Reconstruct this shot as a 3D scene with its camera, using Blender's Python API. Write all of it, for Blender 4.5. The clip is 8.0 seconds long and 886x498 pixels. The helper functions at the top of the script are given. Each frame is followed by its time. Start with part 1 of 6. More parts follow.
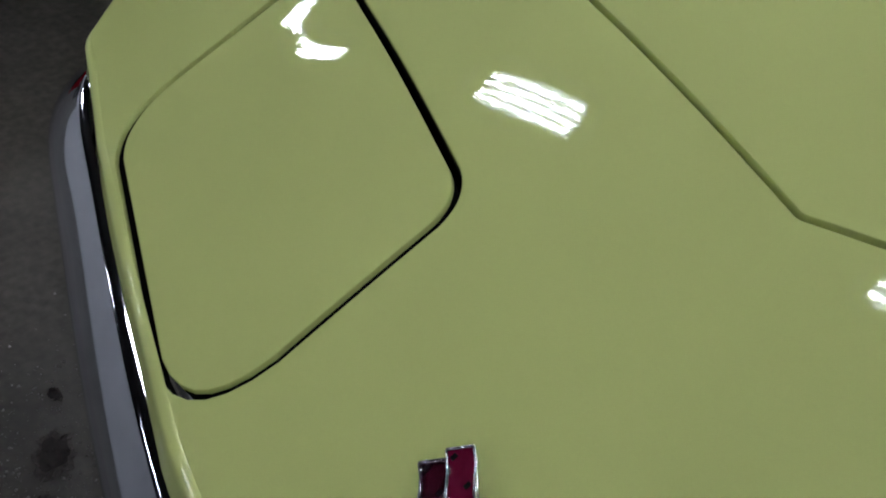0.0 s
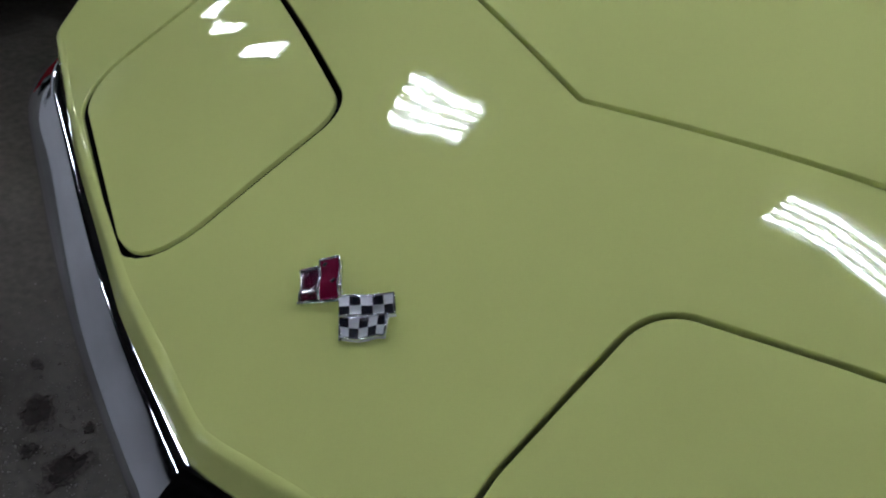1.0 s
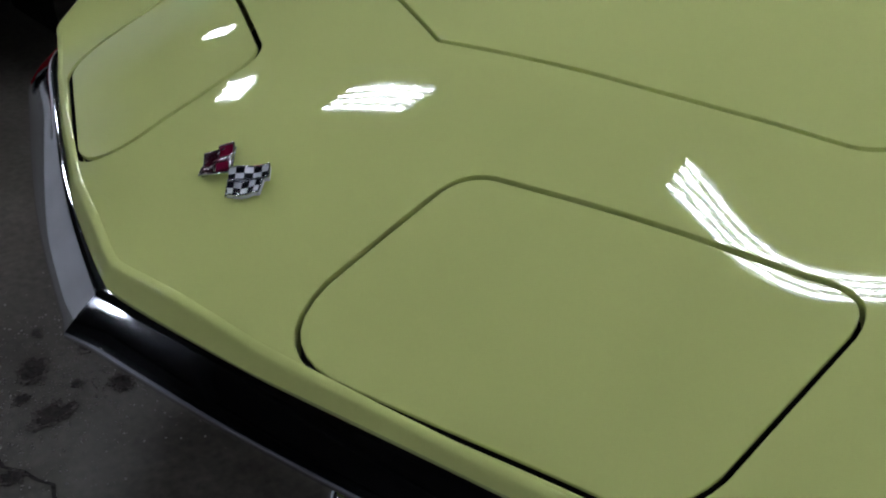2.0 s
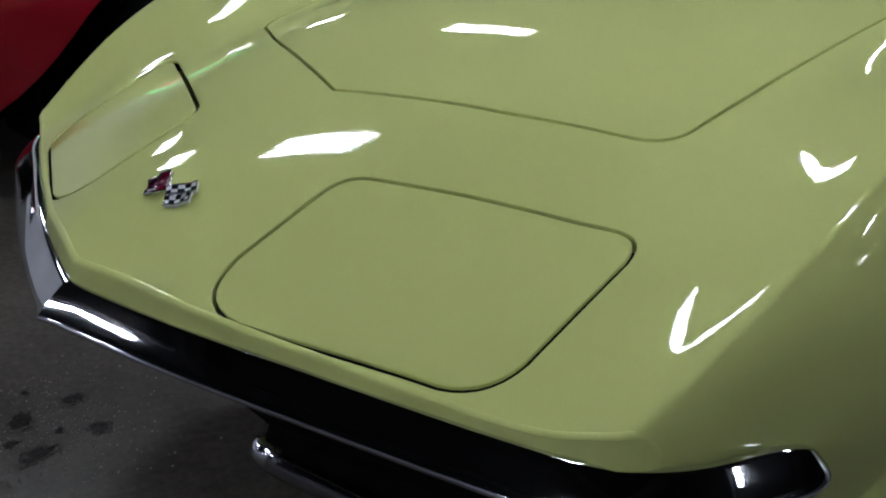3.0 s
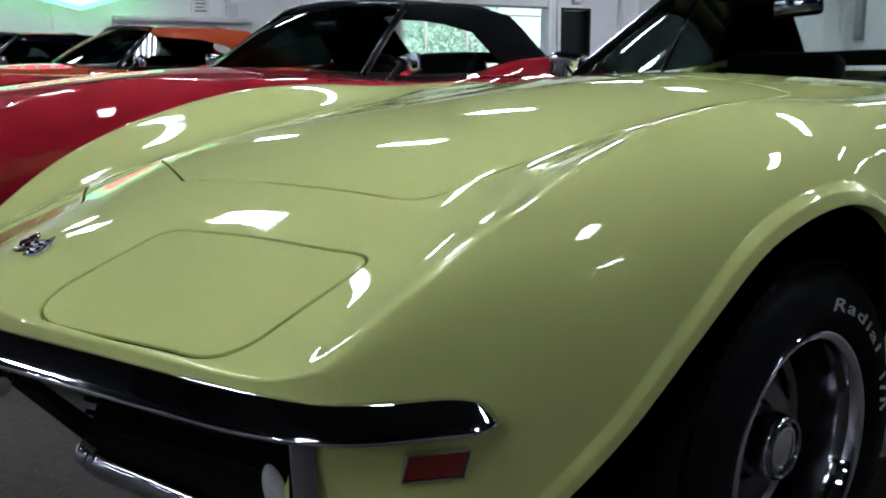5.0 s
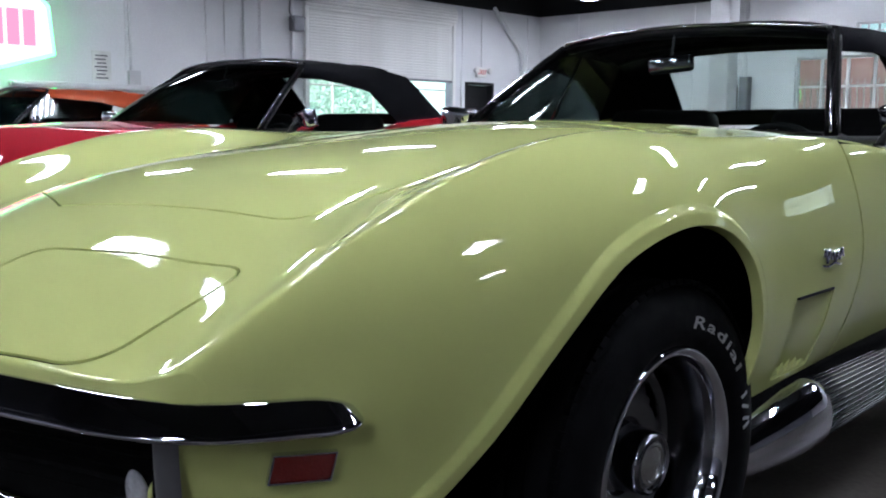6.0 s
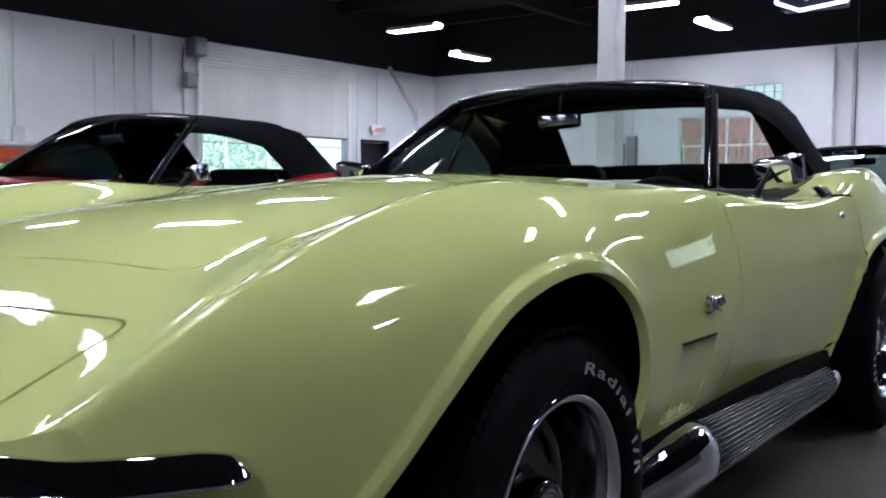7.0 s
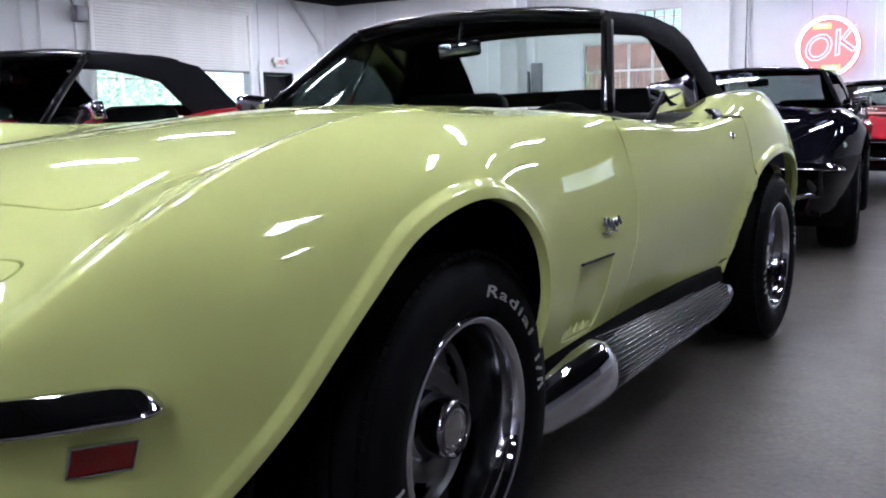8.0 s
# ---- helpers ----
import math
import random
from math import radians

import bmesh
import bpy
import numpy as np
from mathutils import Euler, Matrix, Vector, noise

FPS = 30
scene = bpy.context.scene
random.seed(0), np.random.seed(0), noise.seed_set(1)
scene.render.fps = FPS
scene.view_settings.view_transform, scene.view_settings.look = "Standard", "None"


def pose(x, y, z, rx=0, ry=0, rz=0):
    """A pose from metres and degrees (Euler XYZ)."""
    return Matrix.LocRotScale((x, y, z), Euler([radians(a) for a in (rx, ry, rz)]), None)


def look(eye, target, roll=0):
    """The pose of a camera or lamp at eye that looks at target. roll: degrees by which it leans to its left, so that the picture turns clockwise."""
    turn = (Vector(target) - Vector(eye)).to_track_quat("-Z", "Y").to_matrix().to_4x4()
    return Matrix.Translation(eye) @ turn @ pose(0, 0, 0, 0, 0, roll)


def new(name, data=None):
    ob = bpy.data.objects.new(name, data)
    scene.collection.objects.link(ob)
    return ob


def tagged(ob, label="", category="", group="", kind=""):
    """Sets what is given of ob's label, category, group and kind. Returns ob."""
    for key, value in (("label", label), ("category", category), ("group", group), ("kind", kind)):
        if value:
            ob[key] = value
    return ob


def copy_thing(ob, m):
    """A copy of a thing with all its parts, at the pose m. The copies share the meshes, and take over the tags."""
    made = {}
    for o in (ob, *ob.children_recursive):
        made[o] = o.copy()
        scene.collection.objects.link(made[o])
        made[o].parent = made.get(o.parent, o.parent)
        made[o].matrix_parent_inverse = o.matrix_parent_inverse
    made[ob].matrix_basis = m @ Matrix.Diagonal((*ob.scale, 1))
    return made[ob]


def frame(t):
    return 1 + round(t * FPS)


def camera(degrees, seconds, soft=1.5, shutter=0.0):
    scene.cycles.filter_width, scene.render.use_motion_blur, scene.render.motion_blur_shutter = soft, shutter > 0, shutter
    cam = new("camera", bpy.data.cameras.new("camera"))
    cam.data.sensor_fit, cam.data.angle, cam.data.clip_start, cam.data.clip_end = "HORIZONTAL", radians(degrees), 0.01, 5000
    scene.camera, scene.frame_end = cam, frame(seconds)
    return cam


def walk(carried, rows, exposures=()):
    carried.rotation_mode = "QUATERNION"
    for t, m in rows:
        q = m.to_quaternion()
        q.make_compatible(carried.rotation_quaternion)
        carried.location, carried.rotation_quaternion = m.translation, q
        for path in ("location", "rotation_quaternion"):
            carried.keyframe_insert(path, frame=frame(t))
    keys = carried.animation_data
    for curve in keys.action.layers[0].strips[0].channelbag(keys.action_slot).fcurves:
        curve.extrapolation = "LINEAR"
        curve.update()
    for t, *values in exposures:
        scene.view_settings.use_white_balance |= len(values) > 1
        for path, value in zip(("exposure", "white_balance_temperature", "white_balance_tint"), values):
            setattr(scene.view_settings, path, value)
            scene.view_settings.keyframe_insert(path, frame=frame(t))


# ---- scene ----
SOFT = 2.0
EXPOSURES = [(0.0, -0.48, 6500, 6), (1.7, -0.49, 6500, 6), (3.0, -0.29, 6480, 7), (4.2, -0.04, 6450, 7), (5.5, 0.35, 6270, 8), (6.0, 0.55, 6240, 11), (6.5, 0.51, 6250, 12), (7.0, 0.54, 6230, 13), (7.5, 0.68, 6240, 14), (8.0, 1.01, 6320, 15)]
cam = camera(49.72, 8.0, soft=SOFT, shutter=0.0)
PATH = [
    (0, (0.169, -1.203, 1.168), (-0.5891, -0.4070, 0.1473), 7.34),
    (0.5, (0.284, -1.260, 1.200), (-0.4970, -0.4559, 0.2028), 5.17),
    (1, (0.420, -1.316, 1.206), (-0.3719, -0.4607, 0.2624), 5.30),
    (1.5, (0.583, -1.345, 1.185), (-0.2674, -0.4761, 0.3069), 6.49),
    (1.7, (0.652, -1.350, 1.179), (-0.2264, -0.4915, 0.3179), 5.30),
    (2.8, (0.997, -1.492, 1.174), (0.0244, -0.5663, 0.5060), 1.27),
    (3, (1.067, -1.489, 1.169), (0.0780, -0.5638, 0.5255), 0.48),
    (3.5, (1.254, -1.476, 1.166), (0.2139, -0.5643, 0.5851), 0.73),
    (4, (1.397, -1.441, 1.105), (0.2762, -0.5592, 0.6408), -1.03),
    (4.2, (1.449, -1.448, 1.096), (0.3219, -0.5526, 0.6750), -0.60),
    (5.3, (1.603, -1.476, 0.974), (0.5104, -0.4869, 0.6957), -0.30),
    (5.5, (1.628, -1.479, 0.958), (0.5595, -0.4640, 0.6784), 0.62),
    (6, (1.647, -1.470, 0.930), (0.6288, -0.3848, 0.7440), 0.36),
    (6.5, (1.654, -1.472, 0.920), (0.6957, -0.3219, 0.8186), 0.55),
    (7, (1.657, -1.471, 0.918), (0.7557, -0.2758, 0.8219), 0.33),
    (7.5, (1.678, -1.479, 0.922), (0.8403, -0.2419, 0.7889), -0.65),
    (8, (1.688, -1.488, 0.916), (0.9067, -0.2233, 0.7122), -1.15),
]
walk(cam, [(t, look(eye, target, roll)) for t, eye, target, roll in PATH], EXPOSURES)

# ---------------------------------------------------------------- light
world = bpy.data.worlds.new("world")
scene.world = world
world.use_nodes = True
wn = world.node_tree
sky = wn.nodes.new("ShaderNodeTexSky")
sky.sky_type, sky.sun_disc, sky.sun_elevation, sky.sun_rotation = "NISHITA", False, radians(47), radians(132)
wn.links.new(sky.outputs[0], wn.nodes["Background"].inputs[0])
wn.nodes["Background"].inputs[1].default_value = 0.15
sun = new("sun", bpy.data.lights.new("sun", "SUN"))
sun.data.energy, sun.data.angle, sun.data.color = 5.0, radians(0.5), (1.0, 0.95, 0.88)
sun.matrix_world = look((9, -8, 13), (0, 0, 0))
TUBE_POWER = 105.0      # radiance of the fluorescent tubes
LAMP_Z = 4.05          # height of the fluorescent fixtures
CEIL_Z = 5.2
WALL_A, WALL_B, WALL_C, WALL_D = -13.8, 18.6, 13.0, -12.0   # x of the door wall, y of the rear wall, x and y of the two others
WALL_H = 3.75


# ---------------------------------------------------------------- materials
def node_mat(name, base, rough=0.5, metal=0.0, coat=0.0, grain=0.0, grain_size=40.0, bump=0.0, bump_size=60.0, second=None,
             blotch=3.0, blotch_amount=0.5, rough_var=0.0, spec=0.5, emit=None, power=0.0):
    """A principled material with variation at two scales: fine grain and broad blotches."""
    m = bpy.data.materials.new(name)
    m.use_nodes = True
    t = m.node_tree
    p = t.nodes["Principled BSDF"]
    p.inputs["Base Color"].default_value = (*base, 1)
    p.inputs["Roughness"].default_value, p.inputs["Metallic"].default_value = rough, metal
    p.inputs["Specular IOR Level"].default_value = spec
    if coat:
        p.inputs["Coat Weight"].default_value, p.inputs["Coat Roughness"].default_value = coat, 0.015
    if emit:
        p.inputs["Emission Color"].default_value, p.inputs["Emission Strength"].default_value = (*emit, 1), power
    if grain or second or bump or rough_var:
        co = t.nodes.new("ShaderNodeTexCoord")

    def noise_tex(size, detail):
        n = t.nodes.new("ShaderNodeTexNoise")
        n.inputs["Scale"].default_value, n.inputs["Detail"].default_value = size, detail
        t.links.new(co.outputs["Object"], n.inputs["Vector"])
        return n

    if grain or second:
        fine, broad = noise_tex(grain_size, 6), noise_tex(blotch, 4)
        ramp = t.nodes.new("ShaderNodeValToRGB")
        ramp.color_ramp.elements[0].position, ramp.color_ramp.elements[1].position = 0.38, 0.66
        t.links.new(broad.outputs["Fac"], ramp.inputs["Fac"])
        mix = t.nodes.new("ShaderNodeMix")
        mix.data_type = "RGBA"
        mix.inputs["A"].default_value = (*base, 1)
        mix.inputs["B"].default_value = (*(second or [c * (1 - blotch_amount * 0.4) for c in base]), 1)
        t.links.new(ramp.outputs["Color"], mix.inputs["Factor"])
        hsv = t.nodes.new("ShaderNodeHueSaturation")
        span = t.nodes.new("ShaderNodeMapRange")
        span.inputs["From Min"].default_value, span.inputs["From Max"].default_value = 0.3, 0.7
        span.inputs["To Min"].default_value, span.inputs["To Max"].default_value = 1 - grain, 1 + grain
        t.links.new(fine.outputs["Fac"], span.inputs["Value"])
        t.links.new(span.outputs["Result"], hsv.inputs["Value"])
        t.links.new(mix.outputs["Result"], hsv.inputs["Color"])
        t.links.new(hsv.outputs["Color"], p.inputs["Base Color"])
    if rough_var:
        n = noise_tex(blotch * 2.3, 5)
        span = t.nodes.new("ShaderNodeMapRange")
        span.inputs["From Min"].default_value, span.inputs["From Max"].default_value = 0.3, 0.7
        span.inputs["To Min"].default_value, span.inputs["To Max"].default_value = max(0.0, rough - rough_var), rough + rough_var
        t.links.new(n.outputs["Fac"], span.inputs["Value"])
        t.links.new(span.outputs["Result"], p.inputs["Roughness"])
    if bump:
        n = noise_tex(bump_size, 5)
        b = t.nodes.new("ShaderNodeBump")
        b.inputs["Strength"].default_value, b.inputs["Distance"].default_value = bump, 0.01
        t.links.new(n.outputs["Fac"], b.inputs["Height"])
        t.links.new(b.outputs["Normal"], p.inputs["Normal"])
    return m


def paint_mat(name, base, dark):
    """Car paint: a coloured base with faint unevenness under a glossy clear coat."""
    m = node_mat(name, base, rough=0.65, coat=1.0, grain=0.015, grain_size=900, second=dark, blotch=1.7, spec=0.04)
    t = m.node_tree
    p = t.nodes["Principled BSDF"]
    co = t.nodes.new("ShaderNodeTexCoord")
    n = t.nodes.new("ShaderNodeTexNoise")
    n.inputs["Scale"].default_value, n.inputs["Detail"].default_value = 90, 3
    b = t.nodes.new("ShaderNodeBump")
    b.inputs["Strength"].default_value, b.inputs["Distance"].default_value = 0.009, 0.004
    t.links.new(co.outputs["Object"], n.inputs["Vector"])
    t.links.new(n.outputs["Fac"], b.inputs["Height"])
    # the panels' faint waviness, which ripples the reflections
    n2, b2 = t.nodes.new("ShaderNodeTexNoise"), t.nodes.new("ShaderNodeBump")
    n2.inputs["Scale"].default_value, n2.inputs["Detail"].default_value = 7, 1
    b2.inputs["Strength"].default_value, b2.inputs["Distance"].default_value = 0.05, 0.016
    t.links.new(co.outputs["Object"], n2.inputs["Vector"])
    t.links.new(n2.outputs["Fac"], b2.inputs["Height"])
    t.links.new(b2.outputs["Normal"], b.inputs["Normal"])
    t.links.new(b.outputs["Normal"], p.inputs["Coat Normal"])
    return m


YELLOW = paint_mat("yellow_paint", (0.530, 0.570, 0.205), (0.505, 0.545, 0.195))
RED = paint_mat("red_paint", (0.30, 0.008, 0.018), (0.27, 0.007, 0.016))
ORANGE = paint_mat("orange_paint", (0.30, 0.050, 0.018), (0.27, 0.045, 0.016))
BLACK_PAINT = paint_mat("black_paint", (0.0020, 0.0020, 0.004), (0.003, 0.003, 0.005))
BLACK_PAINT.node_tree.nodes["Principled BSDF"].inputs["Coat Weight"].default_value = 0.5
BLACK_PAINT.node_tree.nodes["Principled BSDF"].inputs["Specular IOR Level"].default_value = 0.0
SILVER = paint_mat("silver_paint", (0.42, 0.45, 0.50), (0.38, 0.41, 0.46))
BLUE = paint_mat("blue_paint", (0.03, 0.10, 0.36), (0.03, 0.09, 0.32))
WHITE_CAR = paint_mat("white_paint", (0.62, 0.62, 0.60), (0.58, 0.58, 0.56))
CHROME = node_mat("chrome", (0.72, 0.73, 0.82), rough=0.05, metal=1.0, rough_var=0.012, blotch=6, grain=0.02)
DULL_CHROME = node_mat("worn_chrome", (0.55, 0.56, 0.58), rough=0.17, metal=1.0, rough_var=0.06, blotch=9, grain=0.04)
DARK_CHROME = node_mat("dark_chrome", (0.30, 0.30, 0.34), rough=0.09, metal=1.0, rough_var=0.02, blotch=6, grain=0.03)
ALLOY = node_mat("wheel_silver", (0.19, 0.19, 0.205), rough=0.15, metal=1.0, rough_var=0.02, blotch=5, grain=0.03)
DARK_ALLOY = node_mat("wheel_dark_silver", (0.16, 0.16, 0.17), rough=0.32, metal=0.8, rough_var=0.03, blotch=5, grain=0.05)
GREY_TRIM = node_mat("dull_grey_trim", (0.17, 0.17, 0.18), rough=0.4, metal=0.6, grain=0.06)
RUBBER = node_mat("tyre_rubber", (0.0026, 0.0027, 0.0036), rough=0.70, grain=0.25, grain_size=120, bump=0.15, bump_size=300, rough_var=0.10, blotch=8, spec=0.07)
RIB_METAL = node_mat("ribbed_chrome", (0.048, 0.050, 0.059), rough=0.10, metal=1.0, rough_var=0.03, blotch=9, grain=0.05)
LETTER = node_mat("tyre_white", (0.34, 0.34, 0.34), rough=0.7, grain=0.12, grain_size=200)
BLACK = node_mat("black_plastic", (0.008, 0.008, 0.009), rough=0.42, grain=0.2, grain_size=150, bump=0.1, bump_size=400, spec=0.25)
LINER = node_mat("well_and_gap_black", (0.004, 0.004, 0.004), rough=0.95, grain=0.3, bump=0.3, spec=0.03)
FABRIC = node_mat("soft_top_cloth", (0.0055, 0.0055, 0.007), rough=0.95, grain=0.3, grain_size=400, bump=0.25, bump_size=700, spec=0.04)
VINYL = node_mat("black_vinyl", (0.0045, 0.0045, 0.005), rough=0.75, spec=0.12, grain=0.2, bump=0.2, bump_size=500)
RED_LENS = node_mat("red_lens", (0.17, 0.010, 0.009), rough=0.12, grain=0.1, grain_size=300, bump=0.2, bump_size=350, coat=0.6)
CLEAR_LENS = node_mat("clear_lens", (0.34, 0.34, 0.36), rough=0.16, grain=0.1, grain_size=200, bump=0.4, bump_size=260, coat=0.6)
FLAG_RED = node_mat("red_enamel", (0.13, 0.006, 0.028), rough=0.16, coat=0.7, grain=0.06, grain_size=300)
FLAG_DARK = node_mat("dark_red_enamel", (0.050, 0.004, 0.014), rough=0.16, coat=0.7, grain=0.06, grain_size=300)
FLAG_BLACK = node_mat("black_enamel", (0.012, 0.012, 0.02), rough=0.15, coat=0.7, grain=0.1)
FLAG_WHITE = node_mat("white_enamel", (0.66, 0.67, 0.72), rough=0.2, coat=0.7, grain=0.05)


def glass_mat(name, tint, clear=0.9):
    """Thin glass: mostly see-through, with a mirror sheen."""
    m = bpy.data.materials.new(name)
    m.use_nodes = True
    t = m.node_tree
    t.nodes.clear()
    out, mix = t.nodes.new("ShaderNodeOutputMaterial"), t.nodes.new("ShaderNodeMixShader")
    tr, gl, fr = t.nodes.new("ShaderNodeBsdfTransparent"), t.nodes.new("ShaderNodeBsdfGlossy"), t.nodes.new("ShaderNodeLayerWeight")
    power, scale = t.nodes.new("ShaderNodeMath"), t.nodes.new("ShaderNodeMath")
    power.operation, power.inputs[1].default_value = "POWER", 4.0
    scale.operation, scale.inputs[1].default_value, scale.inputs[2].default_value = "MULTIPLY_ADD", 0.3, 0.035
    tr.inputs[0].default_value = (*[c * clear for c in tint], 1)
    gl.inputs["Roughness"].default_value = 0.01
    fr.inputs["Blend"].default_value = 0.5
    t.links.new(fr.outputs["Facing"], power.inputs[0])
    t.links.new(power.outputs[0], scale.inputs[0])
    t.links.new(scale.outputs[0], mix.inputs[0])
    t.links.new(tr.outputs[0], mix.inputs[1])
    t.links.new(gl.outputs[0], mix.inputs[2])
    t.links.new(mix.outputs[0], out.inputs[0])
    return m


GLASS = glass_mat("clear_glass", (0.86, 0.93, 0.90), 0.92)
DARK_GLASS = glass_mat("tinted_glass", (0.52, 0.62, 0.60), 0.42)


def glow_mat(name, colour, power):
    m = bpy.data.materials.new(name)
    m.use_nodes = True
    t = m.node_tree
    t.nodes.clear()
    out, em = t.nodes.new("ShaderNodeOutputMaterial"), t.nodes.new("ShaderNodeEmission")
    em.inputs[0].default_value, em.inputs[1].default_value = (*colour, 1), power
    t.links.new(em.outputs[0], out.inputs[0])
    return m


TUBE = glow_mat("fluorescent_tube", (0.865, 0.92, 1.03), TUBE_POWER)
NEON_WHITE = glow_mat("neon_white", (0.50, 0.50, 1.0), 8.0)
SIGN_LIT = glow_mat("lit_sign_face", (0.80, 0.95, 0.84), 1.1)
SIGN_PINK = glow_mat("lit_pink_face", (1.0, 0.36, 0.38), 0.60)
SIGN_YELLOW = glow_mat("lit_yellow_face", (0.85, 0.95, 0.40), 0.6)
NEON_PINK = glow_mat("neon_pink", (1.0, 0.52, 0.66), 1.15)
NEON_RED = glow_mat("neon_red", (1.0, 0.10, 0.16), 3.0)
NEON_GREEN = glow_mat("neon_green", (0.08, 1.0, 0.25), 7.0)
NEON_BLUE = glow_mat("neon_blue", (0.45, 0.55, 1.0), 4.0)


# ---------------------------------------------------------------- mesh helpers
def mesh_of(name, verts, faces, material, normals=None, smooth=True):
    me = bpy.data.meshes.new(name)
    me.from_pydata([tuple(map(float, v)) for v in verts], [], [tuple(map(int, f)) for f in faces])
    me.polygons.foreach_set("use_smooth", [smooth] * len(me.polygons))
    me.materials.append(material)
    me.update()
    if normals is not None:
        me.normals_split_custom_set_from_vertices([tuple(map(float, n)) for n in normals])
    return me


def part(name, bm, material, parent=None, label="", smooth=False, auto=None):
    """Links a bmesh (or a ready mesh) as one mesh object under a thing or under a part."""
    if isinstance(bm, bpy.types.Mesh):
        me = bm
    else:
        me = bpy.data.meshes.new(name)
        if auto is not None:
            for e in bm.edges:
                e.smooth = len(e.link_faces) == 2 and e.calc_face_angle(0) < radians(auto)
            smooth = True
        for f in bm.faces:
            f.smooth = smooth
        bm.to_mesh(me)
        bm.free()
        me.materials.append(material)
    ob = new(name, me)
    if parent:
        ob.parent = parent
    return tagged(ob, label)


def thing(name, label, category, at=None, group="", kind=""):
    ob = new(name)
    ob.empty_display_size = 0.1
    if at is not None:
        ob.matrix_world = at
    return tagged(ob, label, category, group, kind)


def box_bm(cx, cy, cz, sx, sy, sz, bevel=0.0, m=None, segments=2):
    bm = bmesh.new()
    bmesh.ops.create_cube(bm, size=1)
    bmesh.ops.scale(bm, vec=(sx, sy, sz), verts=bm.verts)
    if bevel:
        bmesh.ops.bevel(bm, geom=bm.edges[:], offset=bevel, segments=segments, affect="EDGES", profile=0.5)
    if m is not None:
        bmesh.ops.transform(bm, matrix=m, verts=bm.verts)
    bmesh.ops.translate(bm, vec=(cx, cy, cz), verts=bm.verts)
    return bm


def join_bm(*parts_):
    """One bmesh from several."""
    out = parts_[0]
    for p in parts_[1:]:
        me = bpy.data.meshes.new("tmp")
        p.to_mesh(me)
        p.free()
        out.from_mesh(me)
        bpy.data.meshes.remove(me)
    return out


def lathe_bm(profile, axis="x", steps=48, closed=False):
    """Turns a profile of (radius, along) round an axis."""
    bm = bmesh.new()
    rings = []
    for k in range(steps):
        a = 2 * math.pi * k / steps
        c, s = math.cos(a), math.sin(a)
        rings.append([bm.verts.new({"x": (h, r * c, r * s), "y": (r * c, h, r * s), "z": (r * c, r * s, h)}[axis]) for r, h in profile])
    n = len(profile)
    for k in range(steps):
        a, b = rings[k], rings[(k + 1) % steps]
        for i in range(n if closed else n - 1):
            j = (i + 1) % n
            bm.faces.new((a[i], a[j], b[j], b[i]))
    bmesh.ops.remove_doubles(bm, verts=bm.verts, dist=1e-5)
    bmesh.ops.recalc_face_normals(bm, faces=bm.faces)
    return bm


def tube_bm(points, radius, sides=8, caps=True, squash=1.0):
    """A tube along points; radius may be a list."""
    pts = [Vector(p) for p in points]
    bm = bmesh.new()
    rings, up = [], None
    for i, p in enumerate(pts):
        d = (pts[min(i + 1, len(pts) - 1)] - pts[max(i - 1, 0)]).normalized()
        if up is None:
            up = d.orthogonal().normalized() if abs(d.z) > 0.9 else Vector((0, 0, 1))
        side = d.cross(up).normalized()
        v = side.cross(d).normalized()
        up = v
        r = radius[i] if isinstance(radius, (list, tuple)) else radius
        rings.append([bm.verts.new(p + r * (math.cos(2 * math.pi * k / sides) * side + squash * math.sin(2 * math.pi * k / sides) * v)) for k in range(sides)])
    for a, b in zip(rings, rings[1:]):
        for k in range(sides):
            bm.faces.new((a[k], a[(k + 1) % sides], b[(k + 1) % sides], b[k]))
    if caps:
        bm.faces.new(rings[0][::-1])
        bm.faces.new(rings[-1])
    bmesh.ops.recalc_face_normals(bm, faces=bm.faces)
    return bm


def loft_bm(rows, closed=False, ends=False):
    """Quads between rows of points."""
    bm = bmesh.new()
    vs = [[bm.verts.new(p) for p in row] for row in rows]
    for a, b in zip(vs, vs[1:]):
        n = len(a)
        for k in range(n if closed else n - 1):
            bm.faces.new((a[k], a[(k + 1) % n], b[(k + 1) % n], b[k]))
    if ends:
        bm.faces.new(vs[0][::-1])
        bm.faces.new(vs[-1])
    bmesh.ops.remove_doubles(bm, verts=bm.verts, dist=1e-5)
    bmesh.ops.recalc_face_normals(bm, faces=bm.faces)
    return bm


def solid(bm, depth):
    """Gives an open sheet a thickness."""
    bmesh.ops.solidify(bm, geom=bm.faces[:], thickness=depth)
    return bm


